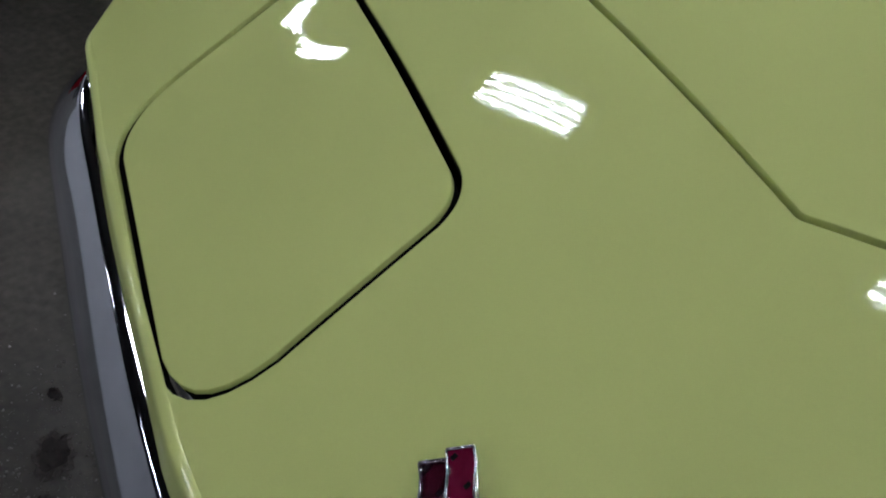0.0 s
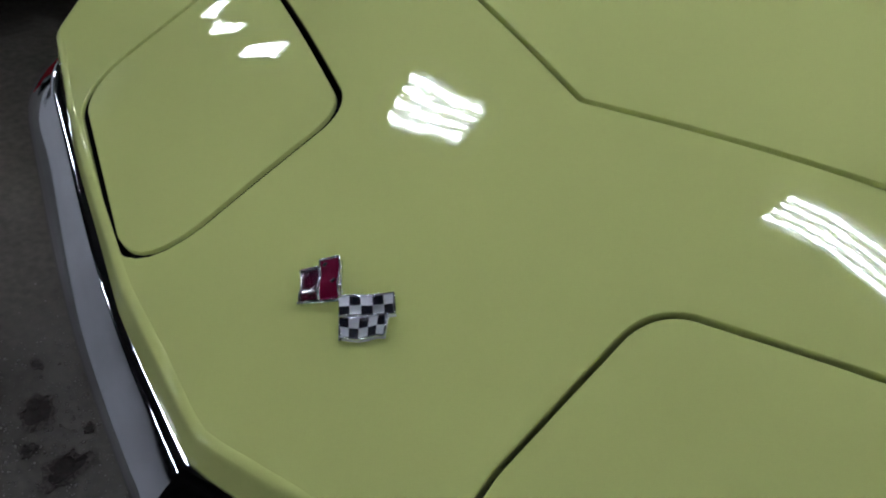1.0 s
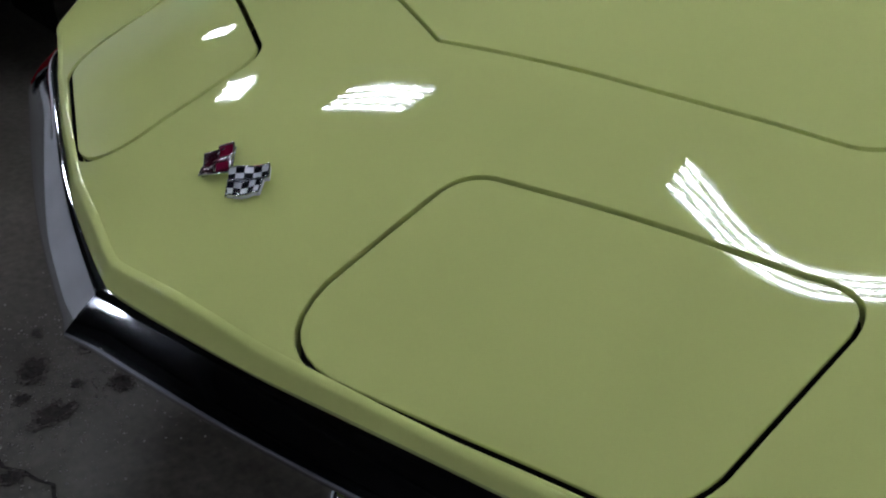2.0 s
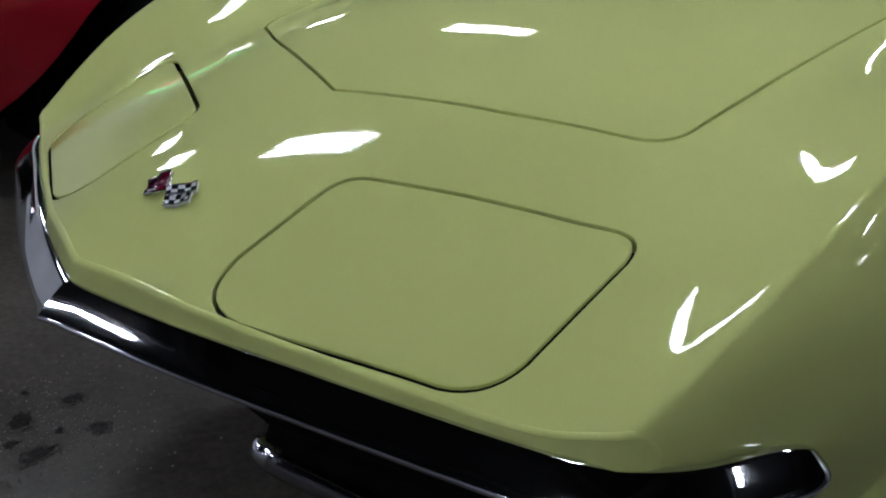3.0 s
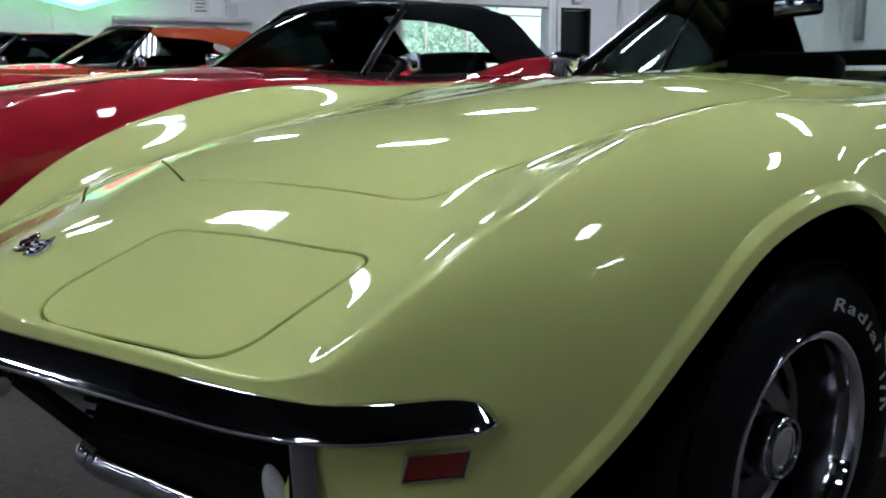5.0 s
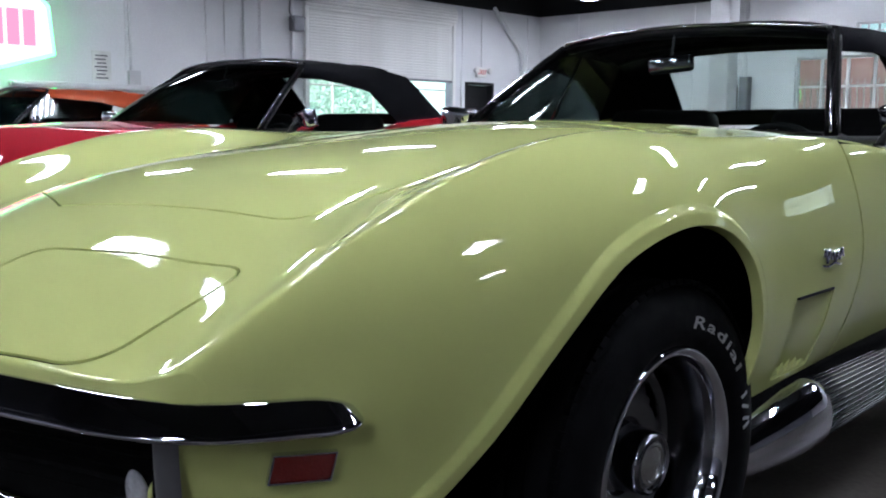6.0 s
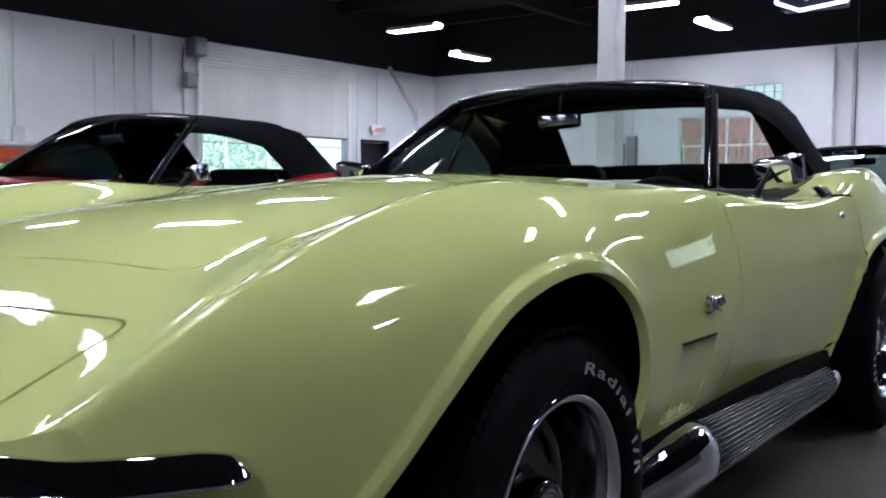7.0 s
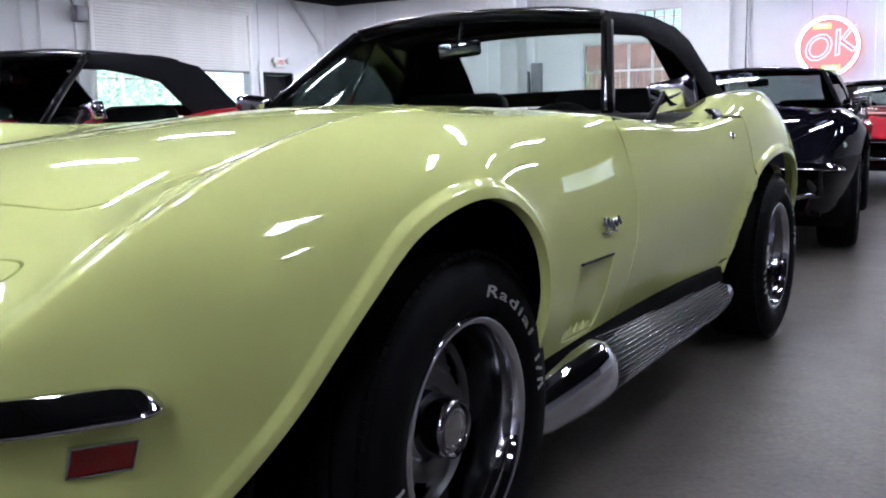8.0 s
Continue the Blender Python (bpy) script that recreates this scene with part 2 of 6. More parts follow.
def natural(xs, ys):
    """A natural cubic spline through the given knots, straight beyond its ends."""
    xs, ys = np.array(xs, float), np.array(ys, float)
    n, h = len(xs), np.diff(xs)
    a, r = np.eye(n), np.zeros(n)
    for i in range(1, n - 1):
        a[i, i - 1], a[i, i], a[i, i + 1] = h[i - 1], 2 * (h[i - 1] + h[i]), h[i]
        r[i] = 6 * ((ys[i + 1] - ys[i]) / h[i] - (ys[i] - ys[i - 1]) / h[i - 1])
    m = np.linalg.solve(a, r)

    def value(x):
        x = np.asarray(x, float)
        q = np.clip(x, xs[0], xs[-1])
        i = np.clip(np.searchsorted(xs, q) - 1, 0, n - 2)
        d, e = xs[i + 1] - q, q - xs[i]
        v = (m[i] * d**3 + m[i + 1] * e**3) / (6 * h[i]) + (ys[i] / h[i] - m[i] * h[i] / 6) * d + (ys[i + 1] / h[i] - m[i + 1] * h[i] / 6) * e
        first = (ys[1] - ys[0]) / h[0] - h[0] * m[1] / 6
        last = (ys[-1] - ys[-2]) / h[-1] + h[-1] * m[-2] / 6
        return v + np.where(x < xs[0], (x - xs[0]) * first, 0) + np.where(x > xs[-1], (x - xs[-1]) * last, 0)

    return value


def rounded(corners, radii, steps=7):
    """A closed outline whose corners are rounded."""
    out, n = [], len(corners)
    for i in range(n):
        p, a, b = Vector(corners[i]), Vector(corners[i - 1]), Vector(corners[(i + 1) % n])
        r = radii[i] if isinstance(radii, (list, tuple)) else radii
        u, w = (a - p).normalized(), (b - p).normalized()
        half = math.acos(max(-1, min(1, u.dot(w)))) / 2
        cut = min(r / math.tan(half), (a - p).length * 0.48, (b - p).length * 0.48)
        s, e = p + u * cut, p + w * cut
        for k in range(steps + 1):
            t = k / steps
            out.append(tuple((1 - t) ** 2 * s + 2 * t * (1 - t) * p.lerp((s + e) / 2, 0.18) + t * t * e))
    return np.array(out)


def dense(loop, step):
    """A closed outline with points no further apart than step."""
    out = []
    for a, b in zip(loop, np.roll(loop, -1, 0)):
        n = max(1, int(math.ceil(np.linalg.norm(b - a) / step)))
        out += [a + (b - a) * k / n for k in range(n)]
    return np.array(out)


def inside(pts, loop):
    """Which points lie in a closed outline."""
    a, b = loop, np.roll(loop, -1, 0)
    res = np.zeros(len(pts), bool)
    for (x0, y0), (x1, y1) in zip(a, b):
        if y0 == y1:
            continue
        c = ((y0 > pts[:, 1]) != (y1 > pts[:, 1])) & (pts[:, 0] < (x1 - x0) * (pts[:, 1] - y0) / (y1 - y0) + x0)
        res ^= c
    return res


def near(pts, loop, reach):
    """Which points lie within reach of an outline's corners."""
    res = np.zeros(len(pts), bool)
    for x0, y0 in loop:
        res |= (pts[:, 0] - x0) ** 2 + (pts[:, 1] - y0) ** 2 < reach * reach
    return res

# ---------------------------------------------------------------- the sports car's skin
# Lines that run from nose to tail, as x and z at these distances behind the front axle.
STATIONS = (-1.2, -1.0, -0.8, -0.6, -0.4, -0.2, 0.0, 0.3, 0.7, 1.2, 1.9, 2.49, 3.1, 3.55)
LINES = (
    # centre line
    ((0,) * 14, (0.612, 0.695, 0.762, 0.822, 0.866, 0.893, 0.914, 0.940, 0.958, 0.950, 0.940, 0.940, 0.910, 0.850)),
    # edge of the hood's dome
    ((0.27,) * 14, (0.560, 0.654, 0.737, 0.806, 0.851, 0.878, 0.899, 0.926, 0.948, 0.945, 0.938, 0.938, 0.908, 0.845)),
    # valley between hood and wing
    ((0.45, 0.45, 0.45, 0.455, 0.46, 0.47, 0.475, 0.485, 0.50, 0.52, 0.52, 0.51, 0.49, 0.46),
     (0.512, 0.614, 0.701, 0.766, 0.813, 0.852, 0.880, 0.906, 0.930, 0.930, 0.932, 0.932, 0.905, 0.840)),
    # inner slope of the wing
    ((0.57, 0.585, 0.60, 0.61, 0.61, 0.61, 0.61, 0.62, 0.65, 0.66, 0.66, 0.64, 0.61, 0.57),
     (0.472, 0.578, 0.676, 0.772, 0.845, 0.891, 0.912, 0.910, 0.918, 0.912, 0.932, 0.948, 0.915, 0.840)),
    # crest of the wing
    ((0.58, 0.630, 0.683, 0.705, 0.702, 0.70, 0.70, 0.715, 0.755, 0.772, 0.772, 0.738, 0.65, 0.56),
     (0.425, 0.555, 0.690, 0.798, 0.867, 0.911, 0.928, 0.920, 0.920, 0.888, 0.925, 0.965, 0.925, 0.840)),
    # outer slope of the wing
    ((0.48, 0.600, 0.705, 0.758, 0.774, 0.786, 0.790, 0.793, 0.806, 0.812, 0.818, 0.800, 0.71, 0.60),
     (0.385, 0.505, 0.630, 0.735, 0.806, 0.860, 0.884, 0.876, 0.870, 0.844, 0.870, 0.905, 0.870, 0.800)),
    # widest line of the side
    ((0.40, 0.560, 0.696, 0.777, 0.820, 0.845, 0.858, 0.848, 0.842, 0.835, 0.843, 0.838, 0.76, 0.64),
     (0.375, 0.470, 0.565, 0.630, 0.690, 0.745, 0.772, 0.720, 0.700, 0.680, 0.720, 0.780, 0.720, 0.680)),
    # lower side
    ((0.38, 0.540, 0.676, 0.754, 0.802, 0.832, 0.848, 0.838, 0.826, 0.800, 0.820, 0.834, 0.75, 0.63),
     (0.330, 0.400, 0.455, 0.485, 0.500, 0.510, 0.520, 0.510, 0.505, 0.500, 0.520, 0.540, 0.520, 0.500)),
    # bottom edge
    ((0.36, 0.510, 0.640, 0.705, 0.742, 0.760, 0.770, 0.776, 0.765, 0.750, 0.777, 0.785, 0.70, 0.60),
     (0.280, 0.300, 0.300, 0.300, 0.300, 0.310, 0.320, 0.335, 0.345, 0.345, 0.340, 0.320, 0.330, 0.360)),
)
LINE_X = [natural(STATIONS, l[0]) for l in LINES]
LINE_Z = [natural(STATIONS, l[1]) for l in LINES]
ARCH_FRONT = natural((0, 0.8, 1.7, 2.6, 3.4, 4.1, 4.8, 5.5, 6.2, 7.0, 8.0, 9.0, 10.0), (-0.64, -0.56, -0.46, -0.38, -0.28, -0.20, -0.10, 0.0, 0.10, 0.19, 0.242, 0.266, 0.25)), \
    natural((0, 0.8, 1.7, 2.6, 3.4, 4.1, 4.8, 5.5, 6.2, 7.0, 8.0, 9.0, 10.0), (0.33, 0.392, 0.498, 0.596, 0.688, 0.737, 0.767, 0.774, 0.751, 0.692, 0.610, 0.510, 0.36))
ARCH_REAR = natural((0, 1, 2, 3, 4, 5, 6, 7, 8), (1.80, 1.85, 1.94, 2.10, 2.36, 2.62, 2.80, 2.88, 2.93)), \
    natural((0, 1, 2, 3, 4, 5, 6, 7, 8), (0.36, 0.50, 0.64, 0.725, 0.758, 0.725, 0.63, 0.50, 0.36))
ARCH_PTS = [np.stack([a[0](np.linspace(0, e, 121)), a[1](np.linspace(0, e, 121))], 1) for a, e in ((ARCH_FRONT, 10), (ARCH_REAR, 8))]
KNOTS = 17


def _bend():
    """From the values at equal knots to a natural spline's second slopes."""
    a, b = np.eye(KNOTS), np.zeros((KNOTS, KNOTS))
    for i in range(1, KNOTS - 1):
        a[i, i - 1:i + 2] = 1, 4, 1
        b[i, i - 1:i + 2] = 6, -12, 6
    return np.linalg.solve(a, b)


BEND = _bend()


def skin(u, y):
    """The skin: u counts the lines from the centre outwards (minus: the car's right), y runs from nose to tail."""
    u, y = np.atleast_1d(np.asarray(u, float)), np.atleast_1d(np.asarray(y, float))
    px = np.stack([f(y) for f in LINE_X], 1)
    pz = np.stack([f(y) for f in LINE_Z], 1)
    px = np.concatenate([-px[:, :0:-1], px], 1)
    pz = np.concatenate([pz[:, :0:-1], pz], 1)
    out = []
    s = np.clip(u + 8, 0, 15.9999)
    i = s.astype(int)
    t = s - i
    k = np.arange(len(u))
    for p in (px, pz):
        m = p @ BEND.T
        a, b = m[k, i], m[k, i + 1]
        out.append(a * (1 - t) ** 3 / 6 + b * t**3 / 6 + (p[k, i] - a / 6) * (1 - t) + (p[k, i + 1] - b / 6) * t)
    x, z = out
    # the rear wing swells up behind the door, whose top edge dips
    v = np.abs(u)
    ease = lambda t: np.clip(t, 0, 1) ** 2 * (3 - 2 * np.clip(t, 0, 1))
    z += 0.042 * ease((y - 1.70) / 0.34) * (1 - ease((y - 2.40) / 0.65)) * np.exp(-(((v - 3.4) / 1.15) ** 2))
    z -= 0.020 * np.exp(-(((y - 1.52) / 0.20) ** 2)) * np.exp(-(((v - 3.3) / 0.8) ** 2))
    z -= 0.055 * ease((y - 2.55) / 0.6) * ease((v - 1.5) / 2.0) * (1 - ease((v - 5.0) / 2.0))
    # the wing's crest is a firm edge from the bumper to over the wheel
    d = (np.abs(u) - 4.0) * 0.11
    amp = 0.0078 * ease((y + 0.90) / 0.24) * np.clip((0.15 - y) / 0.45, 0, 1) * np.exp(-(np.sqrt(d * d + 9e-6) - 0.003) / 0.028)
    x += np.sign(u) * amp * 0.5
    z += amp * 0.85
    # the wheel arches' lips stand a little proud
    low = np.abs(u) > 4.2
    if low.any():
        q = np.stack([y[low], z[low]], 1)
        d = np.full(len(q), 9.0)
        for pts in ARCH_PTS:
            for p in pts[::8]:
                d = np.minimum(d, np.hypot(q[:, 0] - p[0], q[:, 1] - p[1]))
            close = d < 0.16
            if close.any():
                # distance to the arch's short straight pieces
                a, g, r = pts[:-1], np.diff(pts, axis=0), q[close][:, None, :]
                k = np.clip(((r - a) * g).sum(2) / (g * g).sum(1), 0, 1)
                d[close] = np.minimum(d[close], np.linalg.norm(r - a - k[..., None] * g, axis=2).min(1))
        x[low] += np.sign(u[low]) * (0.006 * np.exp(-((d / 0.05) ** 2)) + 0.011 * (1 - ease((d - 0.019) / 0.016)))
    return np.stack([x, y, z], 1)


def skin_normal(u, y):
    e = 1e-3
    du, dy = skin(np.asarray(u) + e, y) - skin(np.asarray(u) - e, y), skin(u, np.asarray(y) + e) - skin(u, np.asarray(y) - e)
    n = np.cross(du, dy)
    return n / np.linalg.norm(n, axis=1, keepdims=True)


def u_from_x(x, y):
    """The line number at which the upper skin has that x."""
    x, y = np.asarray(x, float), np.asarray(y, float)
    lo, hi = np.zeros_like(x), np.full_like(x, 5.0)
    for _ in range(26):
        m = (lo + hi) / 2
        big = skin(m, y)[:, 0] > np.abs(x)
        hi, lo = np.where(big, m, hi), np.where(big, lo, m)
    return (lo + hi) / 2 * np.sign(x)


def u_from_z(z, y, side=1):
    """The line number at which the car's side has that z."""
    z, y = np.asarray(z, float), np.asarray(y, float)
    lo, hi = np.full_like(z, 3.9), np.full_like(z, 8.0)
    for _ in range(26):
        m = (lo + hi) / 2
        high = skin(m, y)[:, 2] > z
        lo, hi = np.where(high, m, lo), np.where(high, hi, m)
    return (lo + hi) / 2 * side


SCALE_U = 0.11


def top_loop(loop):
    """An outline in x and y, laid on the skin."""
    loop = np.asarray(loop)
    return np.stack([u_from_x(loop[:, 0], loop[:, 1]) * SCALE_U, loop[:, 1]], 1)


def side_loop(loop, side=1):
    """An outline in y and z, laid on the car's side."""
    loop = np.asarray(loop)
    return np.stack([u_from_z(loop[:, 1], loop[:, 0], side) * SCALE_U, loop[:, 0]], 1)


def shrink(loop, by):
    """A plane outline drawn inwards."""
    loop = np.asarray(loop)
    d = np.roll(loop, -1, 0) - np.roll(loop, 1, 0)
    d /= np.linalg.norm(d, axis=1, keepdims=True) + 1e-9
    n = np.stack([-d[:, 1], d[:, 0]], 1)
    area = np.sum(loop[:, 0] * np.roll(loop[:, 1], -1) - loop[:, 1] * np.roll(loop[:, 0], -1))
    return loop + n * by * (1 if area > 0 else -1)


def panel(name, outline, holes, material, step, skirts=True, depth=0.022, sink=0.0, hem=0.0016, extra=None, dark=()):
    """A piece of the skin inside an outline, less some holes, with rolled edges at its gaps. Outlines in (u * SCALE_U, y)."""
    from mathutils.geometry import delaunay_2d_cdt
    loops = [outline, *holes]
    lo, hi = outline.min(0), outline.max(0)
    gx, gy = np.meshgrid(np.arange(lo[0] + step * 0.3, hi[0], step * 0.62), np.arange(lo[1] + step * 0.3, hi[1], step))
    gx[1::2] += step * 0.31
    grid = np.stack([gx.ravel(), gy.ravel()], 1)
    ok = inside(grid, outline)
    for h in holes:
        ok &= ~inside(grid, h)
    grid = grid[ok]
    for l in loops:
        grid = grid[~near(grid, l, step * 0.5)]
    if extra is not None:
        # finer points along a fold or lip
        keep = inside(extra, outline)
        for h in holes:
            keep &= ~inside(extra, h)
        extra = extra[keep]
        for l in loops:
            extra = extra[~near(extra, l, 0.003)]
        grid = np.concatenate([grid[~near(grid, extra, 0.007)], extra])
    pts, edges = [], []
    for l in loops:
        b = len(pts)
        pts += [tuple(p) for p in l]
        edges += [(b + i, b + (i + 1) % len(l)) for i in range(len(l))]
    rim = len(pts)
    pts += [tuple(p) for p in grid]
    vs, _, tris, orig, _, _ = delaunay_2d_cdt([Vector(p) for p in pts], edges, [], 0, 1e-6)
    vs = np.array([tuple(v) for v in vs])
    tris = np.array([t for t in tris if len(t) == 3])
    mid = vs[tris].mean(1)
    ok = inside(mid, outline)
    for h in holes:
        ok &= ~inside(mid, h)
    tris = tris[ok]
    u, y = vs[:, 0] / SCALE_U, vs[:, 1]
    place, norm = skin(u, y), skin_normal(u, y)
    place = place - norm * (sink(place)[:, None] if callable(sink) else sink)
    where = {}
    for k, os in enumerate(orig):
        for o in os:
            where[o] = k
    verts, normals, faces = list(place), list(norm), [tuple(t) for t in tris]
    a, b, c = place[tris[:, 0]], place[tris[:, 1]], place[tris[:, 2]]
    if np.mean(np.einsum("ij,ij->i", np.cross(b - a, c - a), norm[tris[:, 0]])) < 0:
        faces = [t[::-1] for t in faces]
    inner = []
    if skirts:
        start = 0
        for li, l in enumerate(loops):
            idx = [where[start + i] for i in range(len(l))]
            start += len(l)
            p, n = place[idx], norm[idx]
            tang = np.roll(p, -1, 0) - np.roll(p, 1, 0)
            tang /= np.linalg.norm(tang, axis=1, keepdims=True) + 1e-12
            out = np.cross(tang, n)
            flat = vs[idx]
            area = np.sum(flat[:, 0] * np.roll(flat[:, 1], -1) - flat[:, 1] * np.roll(flat[:, 0], -1))
            # towards the gap: away from the panel's middle for its outline, into the hole for a hole
            s = 1 if (area > 0) == (li == 0) else -1
            if np.mean(np.einsum("ij,ij->i", skin_normal(flat[:, 0] / SCALE_U, flat[:, 1]), n)) < 0:
                s = -s
            out *= s
            base = len(verts)
            for ring, (o, d, w) in enumerate(((hem * 0.7, hem * 0.35, 0.75), (hem, 0.0045, 1.0), (hem, depth, 1.0))):
                verts += list(p + out * o - n * d)
                q = n * (1 - w) + out * w
                normals += list(q / (np.linalg.norm(q, axis=1, keepdims=True) + 1e-12))
            m = len(l)
            for i in range(m):
                j = (i + 1) % m
                r0 = [idx[i], base + i, base + m + i, base + 2 * m + i]
                r1 = [idx[j], base + j, base + m + j, base + 2 * m + j]
                for k in range(3):
                    f = (r0[k], r0[k + 1], r1[k + 1], r1[k])
                    fa, fb, fc = (np.asarray(verts[f[0]]), np.asarray(verts[f[1]]), np.asarray(verts[f[2]]))
                    if np.dot(np.cross(fb - fa, fc - fa), normals[f[1]]) < 0:
                        f = f[::-1]
                    # loops in dark get a black inner wall for the gap's shade
                    if k == 2 and li in dark:
                        inner.append(len(faces))
                    faces.append(f)
    me = mesh_of(name, verts, faces, material, normals)
    me.materials.append(LINER)
    for i in inner:
        me.polygons[i].material_index = 1
    return me


GAP = 0.0036
HEADLAMP = rounded([(0.174, -1.067), (0.531, -0.926), (0.534, -0.666), (0.172, -0.818)], [0.058, 0.085, 0.034, 0.05])
HOOD = rounded([(0, -0.708), (0.28, -0.620), (0.449, -0.532), (0.468, -0.2), (0.480, 0.12), (0.495, 0.50), (0.36, 0.575), (0.0, 0.62),
                (-0.36, 0.575), (-0.495, 0.50), (-0.480, 0.12), (-0.468, -0.2), (-0.449, -0.532), (-0.28, -0.620)],
               [0.012, 0.5, 0.07, 0.4, 0.4, 0.05, 0.3, 0.3, 0.3, 0.05, 0.4, 0.4, 0.07, 0.5])
COCKPIT = rounded([(0, 0.80), (0.38, 0.87), (0.648, 1.07), (0.695, 1.9), (0.62, 2.14), (-0.62, 2.14), (-0.695, 1.9), (-0.648, 1.07), (-0.38, 0.87)],
                  [0.3, 0.3, 0.06, 0.1, 0.1, 0.1, 0.1, 0.06, 0.3])
DOOR = rounded([(0.775, 0.913), (0.835, 0.64), (0.80, 0.40), (0.80, 0.372), (1.72, 0.372), (1.90, 0.46), (1.995, 0.66), (1.955, 0.905)], [0.02, 0.3, 0.2, 0.01, 0.06, 0.2, 0.2, 0.03])
VENT = rounded([(0.455, 0.588), (0.672, 0.588), (0.640, 0.405), (0.440, 0.405)], [0.012, 0.012, 0.012, 0.012])


def nose_edge(x):
    """How far forward the upper skin reaches."""
    return np.interp(np.abs(x), (0, 0.02, 0.18, 0.38, 0.52, 0.60, 0.64, 0.67, 0.70), (-1.104, -1.101, -1.062, -0.993, -0.942, -0.908, -0.890, -0.861, -0.82))


def front_edge(step):
    """The skin's front edge, from the nose's middle to the foot of the wing."""
    xs = np.arange(0, 0.632, step)
    top = top_loop(np.stack([np.maximum(xs, 1e-6), nose_edge(xs)], 1)) / (SCALE_U, 1)
    us = np.arange(top[-1, 0] + step * 6, 8.01, step * 6)
    side = np.stack([us, np.interp(us, (top[-1, 0], 3.8, 4.2, 4.7, 5.2, 5.8, 6.4, 8.0), (top[-1, 1], -0.884, -0.866, -0.856, -0.860, -0.878, -0.897, -0.90))], 1)
    return np.concatenate([top, side])


def body_outline(step):
    """The outer edge of the car's skin: nose, sides with their wheel arches, tail."""
    right = [tuple(p) for p in front_edge(step * 0.7) * (SCALE_U, 1)]
    arch = lambda a, e: np.stack([a[0](np.linspace(0, e, int(1.5 / step))), a[1](np.linspace(0, e, int(1.5 / step)))], 1)
    right += [(8.0 * SCALE_U, y) for y in np.arange(-0.89, -0.67, step)]
    right += [tuple(p) for p in side_loop(arch(ARCH_FRONT, 10))]
    right += [(8.0 * SCALE_U, y) for y in np.arange(0.28, 1.78, step)]
    right += [tuple(p) for p in side_loop(arch(ARCH_REAR, 8))]
    right += [(8.0 * SCALE_U, y) for y in np.arange(2.96, 3.5, step * 2)]
    right += [(u * SCALE_U, 3.5) for u in np.arange(8.0, 0.0, -0.4)]
    right = np.array(right)
    left = right[::-1] * (-1, 1)
    both = np.concatenate([right, left])
    keep = [0]
    for i in range(1, len(both)):
        if np.linalg.norm(both[i] - both[keep[-1]]) > step * 0.15:
            keep.append(i)
    if np.linalg.norm(both[keep[-1]] - both[0]) < step * 0.15:
        keep.pop()
    return both[keep]


def fold_points():
    """Points that follow the wheel arches' lips and the crest of the wings closely."""
    out = []
    for a, e in ((ARCH_FRONT, 10), (ARCH_REAR, 8)):
        k = np.linspace(0, e, 150)
        p = np.stack([a[0](k), a[1](k)], 1)
        d = np.gradient(p, axis=0)
        n = np.stack([-d[:, 1], d[:, 0]], 1) / np.linalg.norm(d, axis=1, keepdims=True)
        for off in (0.009, 0.018, 0.0225, 0.027, 0.0315, 0.036, 0.046):
            q = p + n * off
            out.append(side_loop(q[q[:, 1] > 0.36]))
    y = np.arange(-0.90, 0.2, 0.014)
    for du in (-0.30, -0.16, -0.07, 0.0, 0.07, 0.16, 0.30):
        out.append(np.stack([np.full(len(y), (4 + du) * SCALE_U), y], 1))
    out = np.concatenate(out)
    return np.concatenate([out, out * (-1, 1)])


# ---------------------------------------------------------------- parts of the car
def mirror_u(loop):
    return loop * (-1, 1)


def bumper_path(s):
    """The bumper's upper rear edge, from the nose's middle round to the side."""
    k = (0, 0.16, 0.34, 0.48, 0.59, 0.69, 0.78, 0.87, 0.95, 1)
    f = [natural(k, v) for v in ((0.0, 0.18, 0.38, 0.52, 0.623, 0.687, 0.718, 0.736, 0.750, 0.753), (-1.113, -1.065, -0.997, -0.946, -0.904, -0.850, -0.793, -0.738, -0.698, -0.676),
                                 (0.627, 0.623, 0.616, 0.609, 0.605, 0.601, 0.598, 0.594, 0.590, 0.588))]
    k = min(1.0, max(0.0, (0.95 - s) / 0.60))
    return np.array([g(s) for g in f]) + np.array((0.0, -0.006, 0.0)) * k * k * (3 - 2 * k)


BUMPER_PROFILE = ((-0.006, 0.0030), (0.0, 0.0034), (0.0035, 0.0022), (0.0060, 0.0), (0.0145, -0.0072), (0.0225, -0.0148), (0.0300, -0.0225), (0.0352, -0.0284), (0.0367, -0.0310), (0.0371, -0.0332), (0.0365, -0.0352), (0.0338, -0.0374), (0.028, -0.0398), (0.012, -0.0440), (-0.006, -0.0455))


